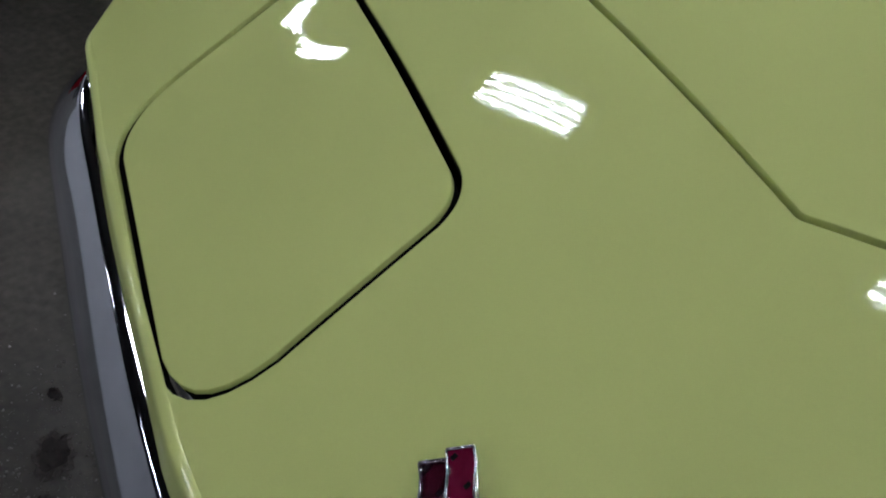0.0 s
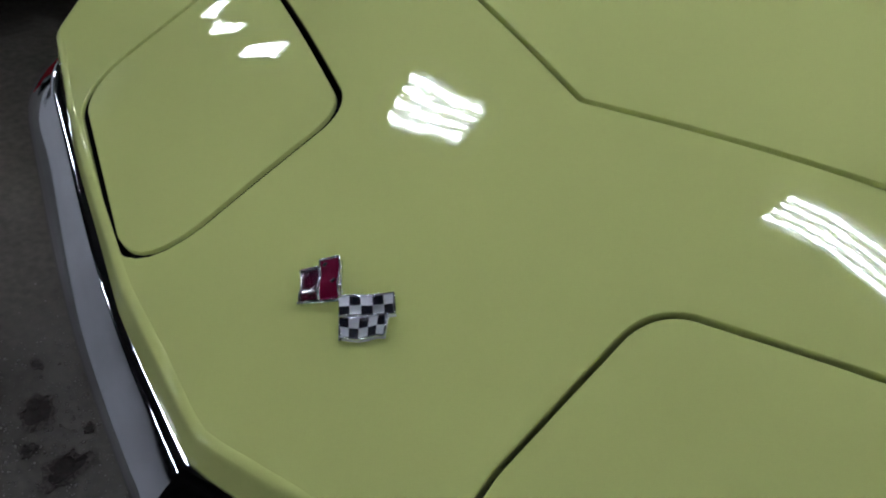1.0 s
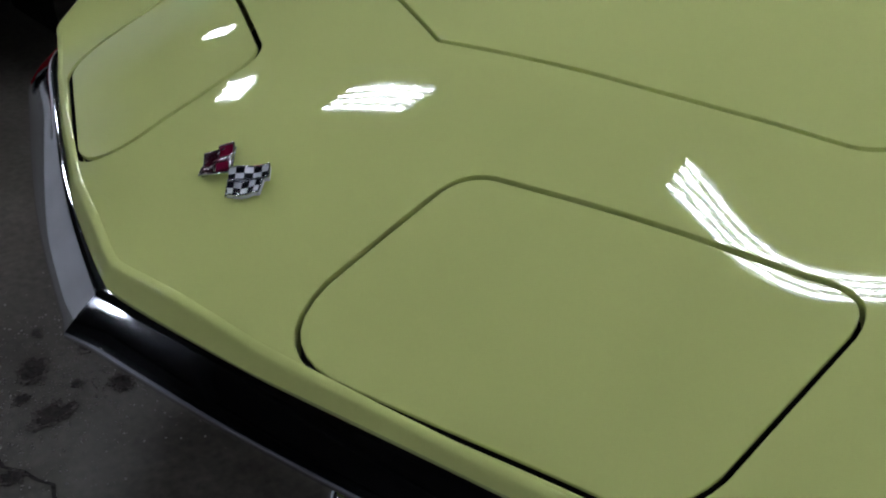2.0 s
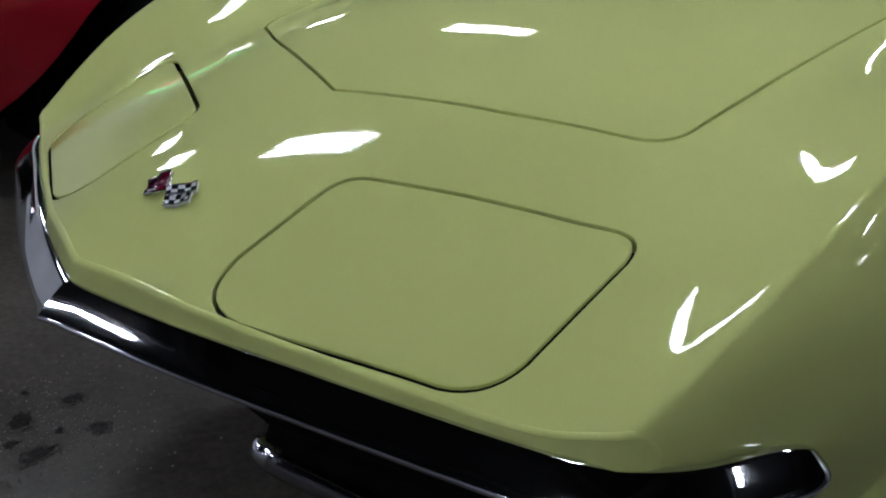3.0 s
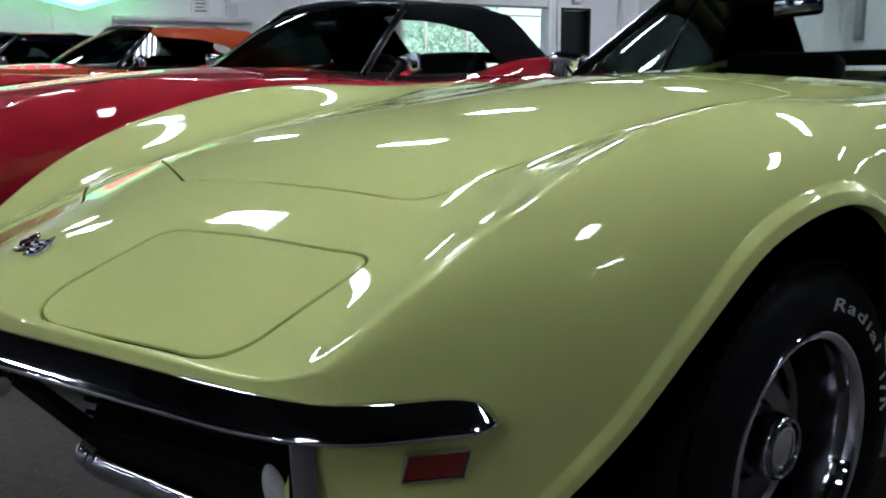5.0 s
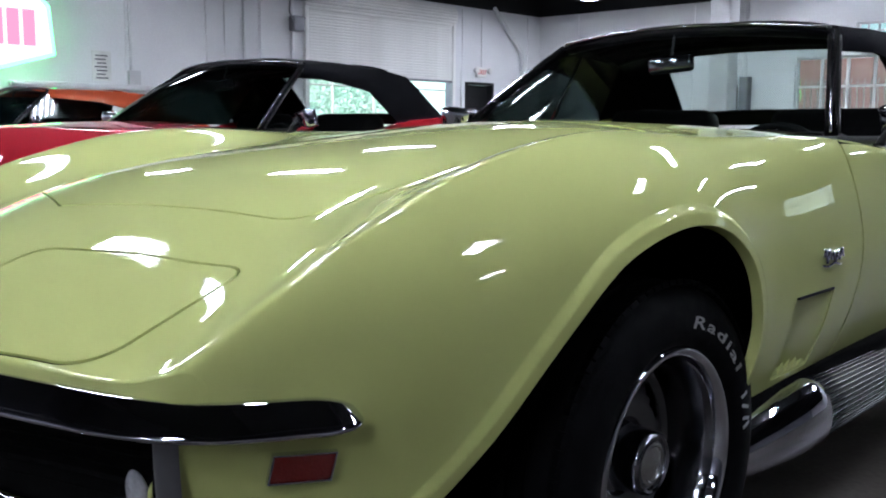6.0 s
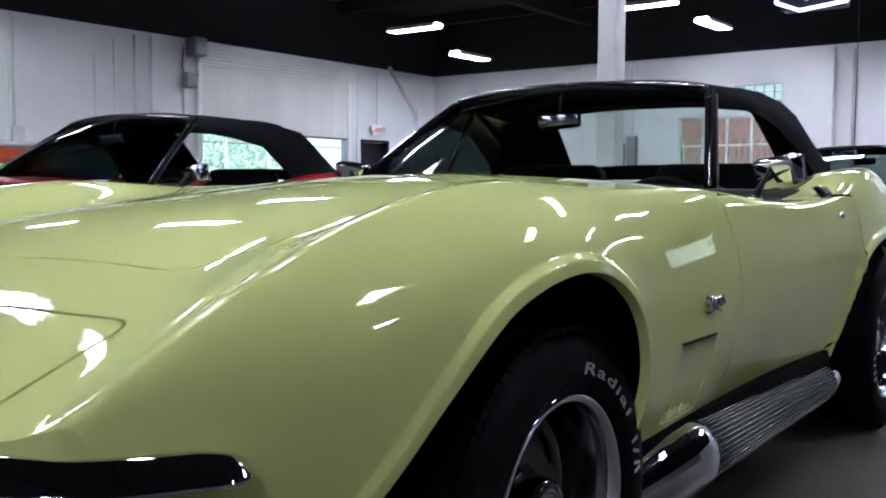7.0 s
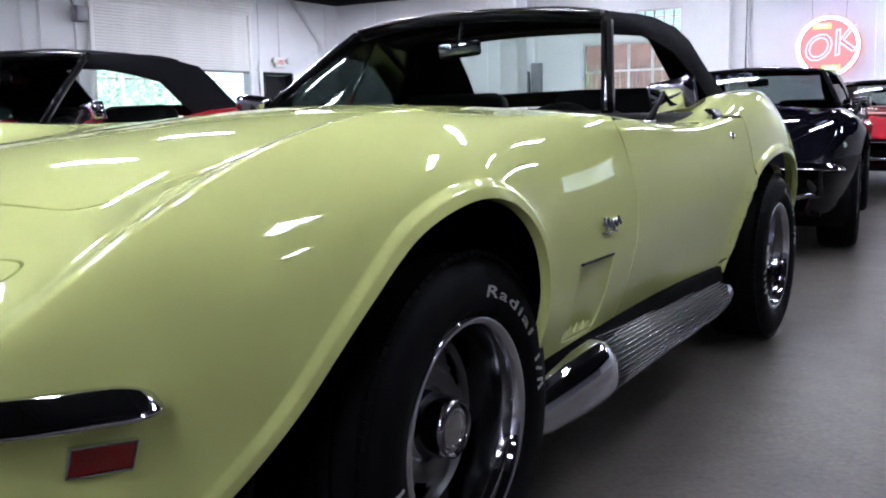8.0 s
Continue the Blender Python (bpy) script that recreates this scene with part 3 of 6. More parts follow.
def bumper_mesh(material):
    """The thin chrome blade, in two halves that meet in a pointed crease at the nose."""
    bm = bmesh.new()
    for side in (1, -1):
        ss = list(np.linspace(0, 0.86, 56)) + [0.88, 0.90, 0.92, 0.94, 0.955, 0.97, 0.982, 0.991, 0.997, 1.0]
        rows = []
        for s in ss:
            p, d = bumper_path(s), bumper_path(min(s + 0.004, 1.004)) - bumper_path(s - 0.004 if s > 0.004 else s)
            d[2] = 0
            d /= np.linalg.norm(d)
            out = np.array([d[1], -d[0], 0.0])
            if s < 0.004:
                out = np.array([0.0, -1.12, 0.0])
            e = 0.0 if s < 0.861 else (s - 0.86) / 0.14
            tip = math.sqrt(max(0.0, 1 - e ** 2.1))
            row = []
            for o, z in BUMPER_PROFILE:
                q = p + out * (o * (0.25 + 0.75 * tip) if e else o) + np.array([0, 0, (-0.019 + (z + 0.019) * (0.06 + 0.94 * tip)) if e else z])
                row.append(bm.verts.new((q[0] * side, q[1], q[2])))
            rows.append(row)
        for a, b in zip(rows, rows[1:]):
            for k in range(len(a) - 1):
                bm.faces.new((a[k], a[k + 1], b[k + 1], b[k]))
        bm.faces.new(rows[-1])
    bmesh.ops.recalc_face_normals(bm, faces=bm.faces)
    for f in bm.faces:
        f.smooth = True
    me = bpy.data.meshes.new("front_bumper")
    bm.to_mesh(me)
    bm.free()
    me.materials.append(material)
    return me


def nose_rim(material):
    """The painted edge that rolls down behind the bumper and round the corners to the wings' feet."""
    half = front_edge(0.014)
    line = np.concatenate([half[:0:-1] * (-1, 1), half])
    edge, norm = skin(line[:, 0], line[:, 1]), skin_normal(line[:, 0], line[:, 1])
    tang = np.gradient(edge, axis=0)
    out = np.cross(tang, norm)
    out *= np.sign(-out[:, 1:2])
    out /= np.linalg.norm(out, axis=1, keepdims=True)
    soft = np.ones(9) / 9
    out = np.stack([np.convolve(np.pad(out[:, k], 4, mode="edge"), soft, "valid") for k in range(3)], 1)
    w = np.clip((edge[:, 2:] - 0.55) / 0.05, 0, 1)
    turn = w * (0, 0, -1.0) + (1 - w) * np.stack([-np.sign(edge[:, 0]), 0.1 + 0 * edge[:, 0], 0 * edge[:, 0]], 1)
    reach = 0.22 + 0.78 * w
    up = norm * np.sign(norm[:, 2:])
    rows = [edge - out * 0.0080 - up * 0.0004, edge - out * 0.0070 + up * 0.0003, edge - out * 0.0035 + up * 0.0004, edge + up * 0.0002]
    for o, d in ((0.0012, 0.0008), (0.0022, 0.0022), (0.0030, 0.0042), (0.0056, 0.0115), (0.0082, 0.019), (0.0100, 0.025), (0.0096, 0.031), (0.0, 0.038)):
        tuck = o * np.clip((0.64 - np.abs(edge[:, :1])) / 0.22, 0.25, 1)
        swell = 0.0035 * np.clip((np.abs(edge[:, :1]) - 0.54) / 0.14, 0, 1) * w * d / 0.03
        rows.append(edge + out * (tuck + swell) + turn * d * reach)
    return loft_bm([[tuple(p) for p in r] for r in rows])


def curved_text(body, size, radius, start, centre, material, name, parent):
    """Lettering laid round a tyre's side, clockwise from the top."""
    cu = bpy.data.curves.new(name, "FONT")
    cu.body, cu.size, cu.resolution_u, cu.extrude, cu.shear = body, size, 2, 0.0, 0.12
    cu.space_character, cu.offset = 1.18, 0.0005
    tmp = bpy.data.objects.new(name, cu)
    scene.collection.objects.link(tmp)
    bpy.context.view_layer.update()
    me = bpy.data.meshes.new_from_object(tmp.evaluated_get(bpy.context.evaluated_depsgraph_get()))
    bpy.data.objects.remove(tmp)
    for v in me.vertices:
        a = start + v.co.x * 2.6 / radius
        r = radius - size * 0.33 + v.co.y
        v.co = (centre[0] - 0.10 * max(0, r - 0.27), centre[1] + r * math.sin(a), centre[2] + r * math.cos(a))
    bm = bmesh.new()
    bm.from_mesh(me)
    bpy.data.meshes.remove(me)
    return part(name, bm, material, parent, "raised white outline lettering")


def wheel(car, x, y, side, front, fine):
    """A slotted steel wheel with its bright ring, cap and tyre. side: 1 the car's left, -1 its right."""
    steps = 72 if fine else 28
    face = 0.815
    s = side

    def put(bm):
        if s < 0:
            bmesh.ops.rotate(bm, verts=bm.verts, cent=(0, 0, 0), matrix=Matrix.Rotation(math.pi, 3, "Z"))
        bmesh.ops.translate(bm, verts=bm.verts, vec=(face * s, y, 0.335))
        return bm

    # disc with five oval slots
    bm = bmesh.new()
    prof = [(0.176, -0.100), (0.168, -0.108), (0.160, -0.110), (0.151, -0.106), (0.142, -0.100), (0.132, -0.094), (0.122, -0.089), (0.111, -0.086), (0.100, -0.086), (0.090, -0.088), (0.08, -0.090), (0.05, -0.092)]
    n = 90
    ring = [[bm.verts.new((h, r * math.cos(2 * math.pi * k / n), r * math.sin(2 * math.pi * k / n))) for r, h in prof] for k in range(n)]
    for k in range(n):
        ang = (k + 0.5) % (n / 5) / (n / 5)
        for i in range(len(prof) - 1):
            mid = (prof[i][0] + prof[i + 1][0]) / 2
            if ((ang - 0.5) / 0.30) ** 2 + ((mid - 0.136) / 0.024) ** 2 < 1:
                continue
            a, b = ring[k], ring[(k + 1) % n]
            bm.faces.new((a[i], a[i + 1], b[i + 1], b[i]))
    bmesh.ops.recalc_face_normals(bm, faces=bm.faces)
    solid(bm, 0.004)
    w = part("wheel", put(bm), DARK_ALLOY, car, "deep-dished slotted steel wheel with a polished barrel", auto=40)
    part("rim_barrel", put(lathe_bm([(0.204, 0.000), (0.200, -0.006), (0.194, -0.012), (0.188, -0.030), (0.183, -0.060), (0.179, -0.085), (0.175, -0.102)], steps=steps)), ALLOY, w, "polished wheel barrel", smooth=True)
    part("brake_drum", put(lathe_bm([(0.02, -0.125), (0.15, -0.125), (0.165, -0.15), (0.16, -0.20)], steps=24)), LINER, w, auto=40)
    part("trim_ring", put(lathe_bm([(0.196, -0.010), (0.199, 0.002), (0.203, 0.009), (0.209, 0.013), (0.215, 0.0125), (0.2195, 0.008), (0.222, 0.000), (0.2225, -0.008)], steps=steps)), CHROME, w, "polished bright ring", smooth=True)
    part("centre_cap", put(lathe_bm([(0.078, -0.090), (0.073, -0.084), (0.0635, -0.080), (0.0605, -0.070), (0.0590, -0.034), (0.0570, -0.027), (0.0525, -0.0235), (0.0485, -0.0255), (0.0465, -0.031), (0.0, -0.031)], steps=40)), DARK_CHROME, w, "tall dark chrome centre cap", auto=40)
    part("cap_disc", put(lathe_bm([(0.041, -0.0305), (0.0395, -0.026), (0.034, -0.0245), (0.031, -0.0265), (0.012, -0.0225), (0.0, -0.022)], steps=32)), DULL_CHROME, w, "worn bright disc in the cap", auto=40)
    # tyre: rounded side walls and grooved tread
    prof = [(0.214, -0.006), (0.220, 0.006), (0.227, 0.014), (0.240, 0.0215), (0.262, 0.024), (0.285, 0.022), (0.303, 0.016), (0.317, 0.006), (0.326, -0.008), (0.3305, -0.020),
            (0.332, -0.045), (0.3325, -0.058), (0.325, -0.060), (0.325, -0.066), (0.3335, -0.068), (0.3345, -0.090), (0.326, -0.092), (0.326, -0.098), (0.335, -0.10), (0.335, -0.125), (0.326, -0.127), (0.326, -0.133),
            (0.3335, -0.135), (0.3325, -0.165), (0.328, -0.20), (0.31, -0.222), (0.26, -0.228), (0.21, -0.20)]
    tyre = part("tyre", put(lathe_bm(prof, steps=steps)), RUBBER, w, "black tyre with raised white lettering", auto=55)
    if fine and s > 0:
        # shoulder blocks, each its own piece
        q = box_bm(0, 0, 0, 0.030, 0.0212, 0.010, 0.0008)
        bmesh.ops.rotate(q, verts=q.verts, cent=(0, 0, 0), matrix=Matrix.Rotation(radians(-26), 3, "Y"))
        bmesh.ops.translate(q, verts=q.verts, vec=(-0.012, 0, 0.3275))
        first = part("tread_block", q, RUBBER, w)
        first.matrix_local = Matrix.Translation((face, y, 0.335))
        for k in range(1, 84):
            o = new("tread_block", first.data)
            o.parent = w
            o.matrix_local = Matrix.Translation((face, y, 0.335)) @ Matrix.Rotation(2 * math.pi * k / 84, 4, "X")
    if s > 0:
        curved_text("Radial", 0.031, 0.264, radians(7), (face + 0.0245, y, 0.335), LETTER, "lettering", w)
        for a, lean, ln in (() if fine else ((292, 0.1, 0.03), (298, 0, 0.03), (304, 0.2, 0.03), (311, -0.1, 0.03), (317, 0.1, 0.03), (324, 0, 0.03))) + ((70.5, 0.0, 0.026), (76.0, 0.5, 0.030), (81.5, 0.30, 0.028), (84.5, -0.25, 0.028), (246, 0.1, 0.034), (252, 0, 0.034), (258, 0.2, 0.034), (264, -0.2, 0.034)):
            q = box_bm(0, 0, 0, 0.0016, 0.0065, ln * 0.85)
            bmesh.ops.rotate(q, verts=q.verts, cent=(0, 0, 0), matrix=Matrix.Rotation(-lean, 3, "X"))
            bmesh.ops.translate(q, verts=q.verts, vec=(0.0235, 0, 0.264))
            bmesh.ops.rotate(q, verts=q.verts, cent=(0, 0, 0), matrix=Matrix.Rotation(-radians(a), 3, "X"))
            part("lettering_bar", put(q), LETTER, w, "raised white bar")
    return w


def wheel_well(car, y, side, r, name="wheel_well"):
    """A dark half tunnel over a wheel."""
    rows = []
    for x in (0.45, 0.60, 0.77):
        rows.append([(x * side, y + r * 1.10 * math.cos(a), 0.30 + r * 1.03 * math.sin(a)) for a in np.linspace(-0.25, math.pi + 0.25, 20)])
    bm = loft_bm(rows)
    q = loft_bm([[(0.45 * side, y - 0.48, 0.25), (0.45 * side, y + 0.48, 0.25)], [(0.45 * side, y - 0.40, 0.72), (0.45 * side, y + 0.40, 0.72)]])
    return part(name, join_bm(bm, q), LINER, car)


def windscreen_point(s, t):
    """A point of the windscreen: s across (-1..1), t upwards (0..1)."""
    base = np.array([0.635 * s, 0.815 + 0.265 * s * s, 0.962 - 0.030 * s * s])
    top = np.array([0.480 * s, 1.385 + 0.070 * s * s, 1.252 - 0.027 * s * s])
    p = base + (top - base) * t
    bulge = 0.02 * math.sin(math.pi * t) * (1 - 0.75 * s * s)
    return p + np.array([0.25 * bulge * s, -bulge * 0.4, bulge])


ROOF = ((1.435, 0.488, 1.226, 1.264), (1.49, 0.506, 1.238, 1.276), (1.62, 0.530, 1.245, 1.287), (1.75, 0.556, 1.240, 1.286), (1.92, 0.578, 1.214, 1.272),
        (2.03, 0.592, 1.176, 1.242), (2.11, 0.608, 1.113, 1.182), (2.20, 0.628, 1.040, 1.104), (2.28, 0.645, 0.976, 1.020), (2.34, 0.655, 0.945, 0.965))


LONG_ROOF = ((1.435, 0.488, 1.226, 1.264), (1.49, 0.506, 1.238, 1.276), (1.62, 0.530, 1.245, 1.287), (1.80, 0.556, 1.238, 1.284), (1.98, 0.580, 1.222, 1.272),
             (2.10, 0.596, 1.200, 1.252), (2.18, 0.612, 1.138, 1.196), (2.27, 0.632, 1.055, 1.112), (2.36, 0.648, 0.980, 1.022), (2.42, 0.655, 0.945, 0.965))
HARD_ROOF = ((1.435, 0.488, 1.226, 1.250), (1.49, 0.506, 1.236, 1.262), (1.66, 0.530, 1.242, 1.270), (1.86, 0.552, 1.240, 1.268), (2.10, 0.568, 1.234, 1.260),
             (2.34, 0.575, 1.218, 1.242), (2.44, 0.590, 1.140, 1.150), (2.56, 0.610, 1.050, 1.055), (2.76, 0.630, 0.985, 0.990), (2.92, 0.650, 0.945, 0.950))


def roof_point(k, s, table=None):
    y, hw, zr, zc = (table or ROOF)[k]
    a = abs(s)
    return (hw * (s * (1.12 - 0.12 * a * a)), y + 0.03 * (1 - a * a) * (1 if k > 4 else -1 if k == 0 else 0), zc - (zc - zr) * a**2.6)


def soft_top(car, cloth, label, fine, table=None):
    table = table or ROOF
    roof_at = lambda k, s: roof_point(k, s, table)
    shift = 0.0 if table is ROOF else 0.04 if table is LONG_ROOF else 0.27
    n = 24
    ss = np.linspace(-1, 1, n + 1)
    fab, win = bmesh.new(), bmesh.new()
    for bm, is_win in ((fab, False), (win, True)):
        grid = [[bm.verts.new(roof_at(k, s)) for s in ss] for k in range(len(ROOF))]
        for k in range(len(ROOF) - 1):
            for i in range(n):
                hole = 5 <= k <= 7 and 4 <= i < n - 4
                if hole == is_win:
                    bm.faces.new((grid[k][i], grid[k][i + 1], grid[k + 1][i + 1], grid[k + 1][i]))
        bmesh.ops.delete(bm, geom=[v for v in bm.verts if not v.link_faces], context="VERTS")
        bmesh.ops.recalc_face_normals(bm, faces=bm.faces)
    solid(fab, 0.010)
    top = part("soft_top", fab, cloth, car, label, auto=50)
    part("rear_window", win, GLASS, top, "clear plastic rear window", smooth=True)
    # side edges that hang down to the window openings, and the quarters behind them
    for sd in (1, -1):
        bend = (1.43, 1.78, 1.86, 1.93, 1.98) if table is LONG_ROOF else (1.43, 1.72 + shift, 1.88 + shift, 1.95 + shift, 2.01 + shift)
        edge = lambda y: float(np.interp(y, bend, (1.172, 1.135, 1.06, 0.985, 0.928)))
        up = [np.array(roof_at(k, sd)) for k in range(len(ROOF))]
        lo = []
        for k, p in enumerate(up):
            y = p[1] if k < 4 else 1.75 + (p[1] - 1.75) * 0.95
            z = edge(y)
            lo.append(np.array((sd * (0.590 + (1.22 - z) * 0.36 if k else 0.50), y, min(z, p[2] - 0.03) if k < 9 else 0.93)))
        rows = [[tuple(a + (q - a) * t + np.array((sd * 0.018 * math.sin(math.pi * t), 0, 0.004 * (1 - t)))) for a, q in zip(up, lo)] for t in np.linspace(0, 1, 7)]
        part("quarter_panel", solid(loft_bm(rows), 0.008), cloth, top, auto=60)
    bows = [tube_bm([np.array(roof_at(k, s)) - (0, 0, 0.022) for s in np.linspace(-0.95, 0.95, 13)], 0.012) for k in (3, 4)]
    part("roof_bow", join_bm(*bows), VINYL, top, smooth=True)
    # seam welts across the cloth
    for k, off in ((1, 0.0), (4, 0.0)):
        part("seam", tube_bm([np.array(roof_at(k, s)) + (0, 0, 0.004) for s in np.linspace(-0.98, 0.98, 21)], 0.0045), cloth, top, smooth=True)
    return top


def seat(car, x, mat):
    s = part("seat", box_bm(x, 1.58, 0.52, 0.46, 0.46, 0.16, 0.05), mat, car, "high-backed bucket seat", auto=60)
    m = Matrix.Rotation(radians(-18), 4, "X")
    part("backrest", box_bm(x, 1.86, 0.75, 0.46, 0.13, 0.54, 0.05, m), mat, s, auto=60)


def side_mirror(car, side, fine):
    b = skin(u_from_x(np.array([0.762]), np.array([1.13])), np.array([1.13]))[0]
    bx, by, bz = 0.762 * side, 1.13, b[2]
    base = part("side_mirror", tube_bm([(bx, by, bz - 0.004), (bx, by, bz + 0.008)], [0.020, 0.016], 12, squash=1.0), CHROME, car, "rectangular chrome mirror on a slanted stalk", smooth=True)
    part("stalk", tube_bm([(bx, by, bz + 0.004), (bx + 0.012 * side, by + 0.035, bz + 0.05), (bx + 0.026 * side, by + 0.070, bz + 0.098)], [0.012, 0.0065, 0.006], 10), BLACK, base, smooth=True)
    m = Matrix.Rotation(radians(-14 * side), 4, "Z") @ Matrix.Rotation(radians(9), 4, "X") @ Matrix.Rotation(radians(-7 * side), 4, "Y")
    h = box_bm(bx + 0.035 * side, by + 0.085, bz + 0.075, 0.132, 0.060, 0.086, 0.016, m, 3)
    head = part("head", h, CHROME, base, "chrome mirror head", auto=50)
    q = box_bm(0, 0.033, 0, 0.125, 0.004, 0.078, 0.0015, None, 1)
    bmesh.ops.transform(q, matrix=m, verts=q.verts)
    bmesh.ops.translate(q, verts=q.verts, vec=(bx + 0.035 * side, by + 0.085, bz + 0.075))
    part("mirror_glass", q, CHROME, base)


def on_side(y, z, lift=0.0, side=1):
    """A frame on the car's side: origin, along (to the tail), up, outwards."""
    u = u_from_z(np.array([z]), np.array([y]), side)
    p, n = skin(u, np.array([y]))[0], skin_normal(u, np.array([y]))[0]
    if n[0] * side < 0:
        n = -n
    along = np.array([0, 1.0, 0]) - n * n[1]
    along /= np.linalg.norm(along)
    up = np.cross(n, along) * (1 if side > 0 else -1)
    if up[2] < 0:
        up = -up
    return Matrix(((along[0], up[0], n[0], p[0] + n[0] * lift), (along[1], up[1], n[1], p[1] + n[1] * lift), (along[2], up[2], n[2], p[2] + n[2] * lift), (0, 0, 0, 1)))


def placed(bm, m):
    bmesh.ops.transform(bm, matrix=m, verts=bm.verts)
    bmesh.ops.recalc_face_normals(bm, faces=bm.faces)
    return bm


def frame_bm(w, h, bar, depth, skew=0.0):
    """A flat four-sided frame round a w by h opening."""
    bm = bmesh.new()
    for sx, sy, lx, ly in ((0, (h + bar) / 2, w + 2 * bar, bar), (0, -(h + bar) / 2, w + 2 * bar, bar), ((w + bar) / 2, 0, bar, h), (-(w + bar) / 2, 0, bar, h)):
        bm = join_bm(bm, box_bm(sx, sy, depth / 2, lx, ly, depth, bar * 0.3))
    for v in bm.verts:
        v.co.x += skew * v.co.y
    return bm


def marker_lamp(car, side, lens):
    m = on_side(-0.737, 0.505, 0.0, side)
    f = part("marker_lamp", placed(frame_bm(0.080, 0.036, 0.0028, 0.010, 0.10 * 1), m), CHROME, car, "red side marker lamp in a bright frame", auto=40)
    q = box_bm(0, 0, 0.002, 0.081, 0.037, 0.012, 0.003)
    for v in q.verts:
        v.co.x += 0.10 * v.co.y
    part("lens", placed(q, m), lens, f, auto=40)


RED_P, RED_Q, CHQ_P, CHQ_Q = (-0.023, -0.0225), (-0.026, 0.023), (0.0255, 0.026), (0.026, -0.0225)   # the flags' poles and far sides


def slab_bm(grid, depth):
    """A sheet over rows of points with its thickness below it."""
    bm = bmesh.new()
    up = [[bm.verts.new(p) for p in row] for row in grid]
    low = [[bm.verts.new((p[0], p[1], p[2] - depth)) for p in row] for row in grid]
    n, k = len(grid), len(grid[0])
    for j in range(n - 1):
        for i in range(k - 1):
            for g in (up, low):
                bm.faces.new((g[j][i], g[j][i + 1], g[j + 1][i + 1], g[j + 1][i]))
    for j in (0, n - 1):
        for i in range(k - 1):
            bm.faces.new((up[j][i], up[j][i + 1], low[j][i + 1], low[j][i]))
    for i in (0, k - 1):
        for j in range(n - 1):
            bm.faces.new((up[j][i], up[j + 1][i], low[j + 1][i], low[j][i]))
    bmesh.ops.recalc_face_normals(bm, faces=bm.faces)
    return bm


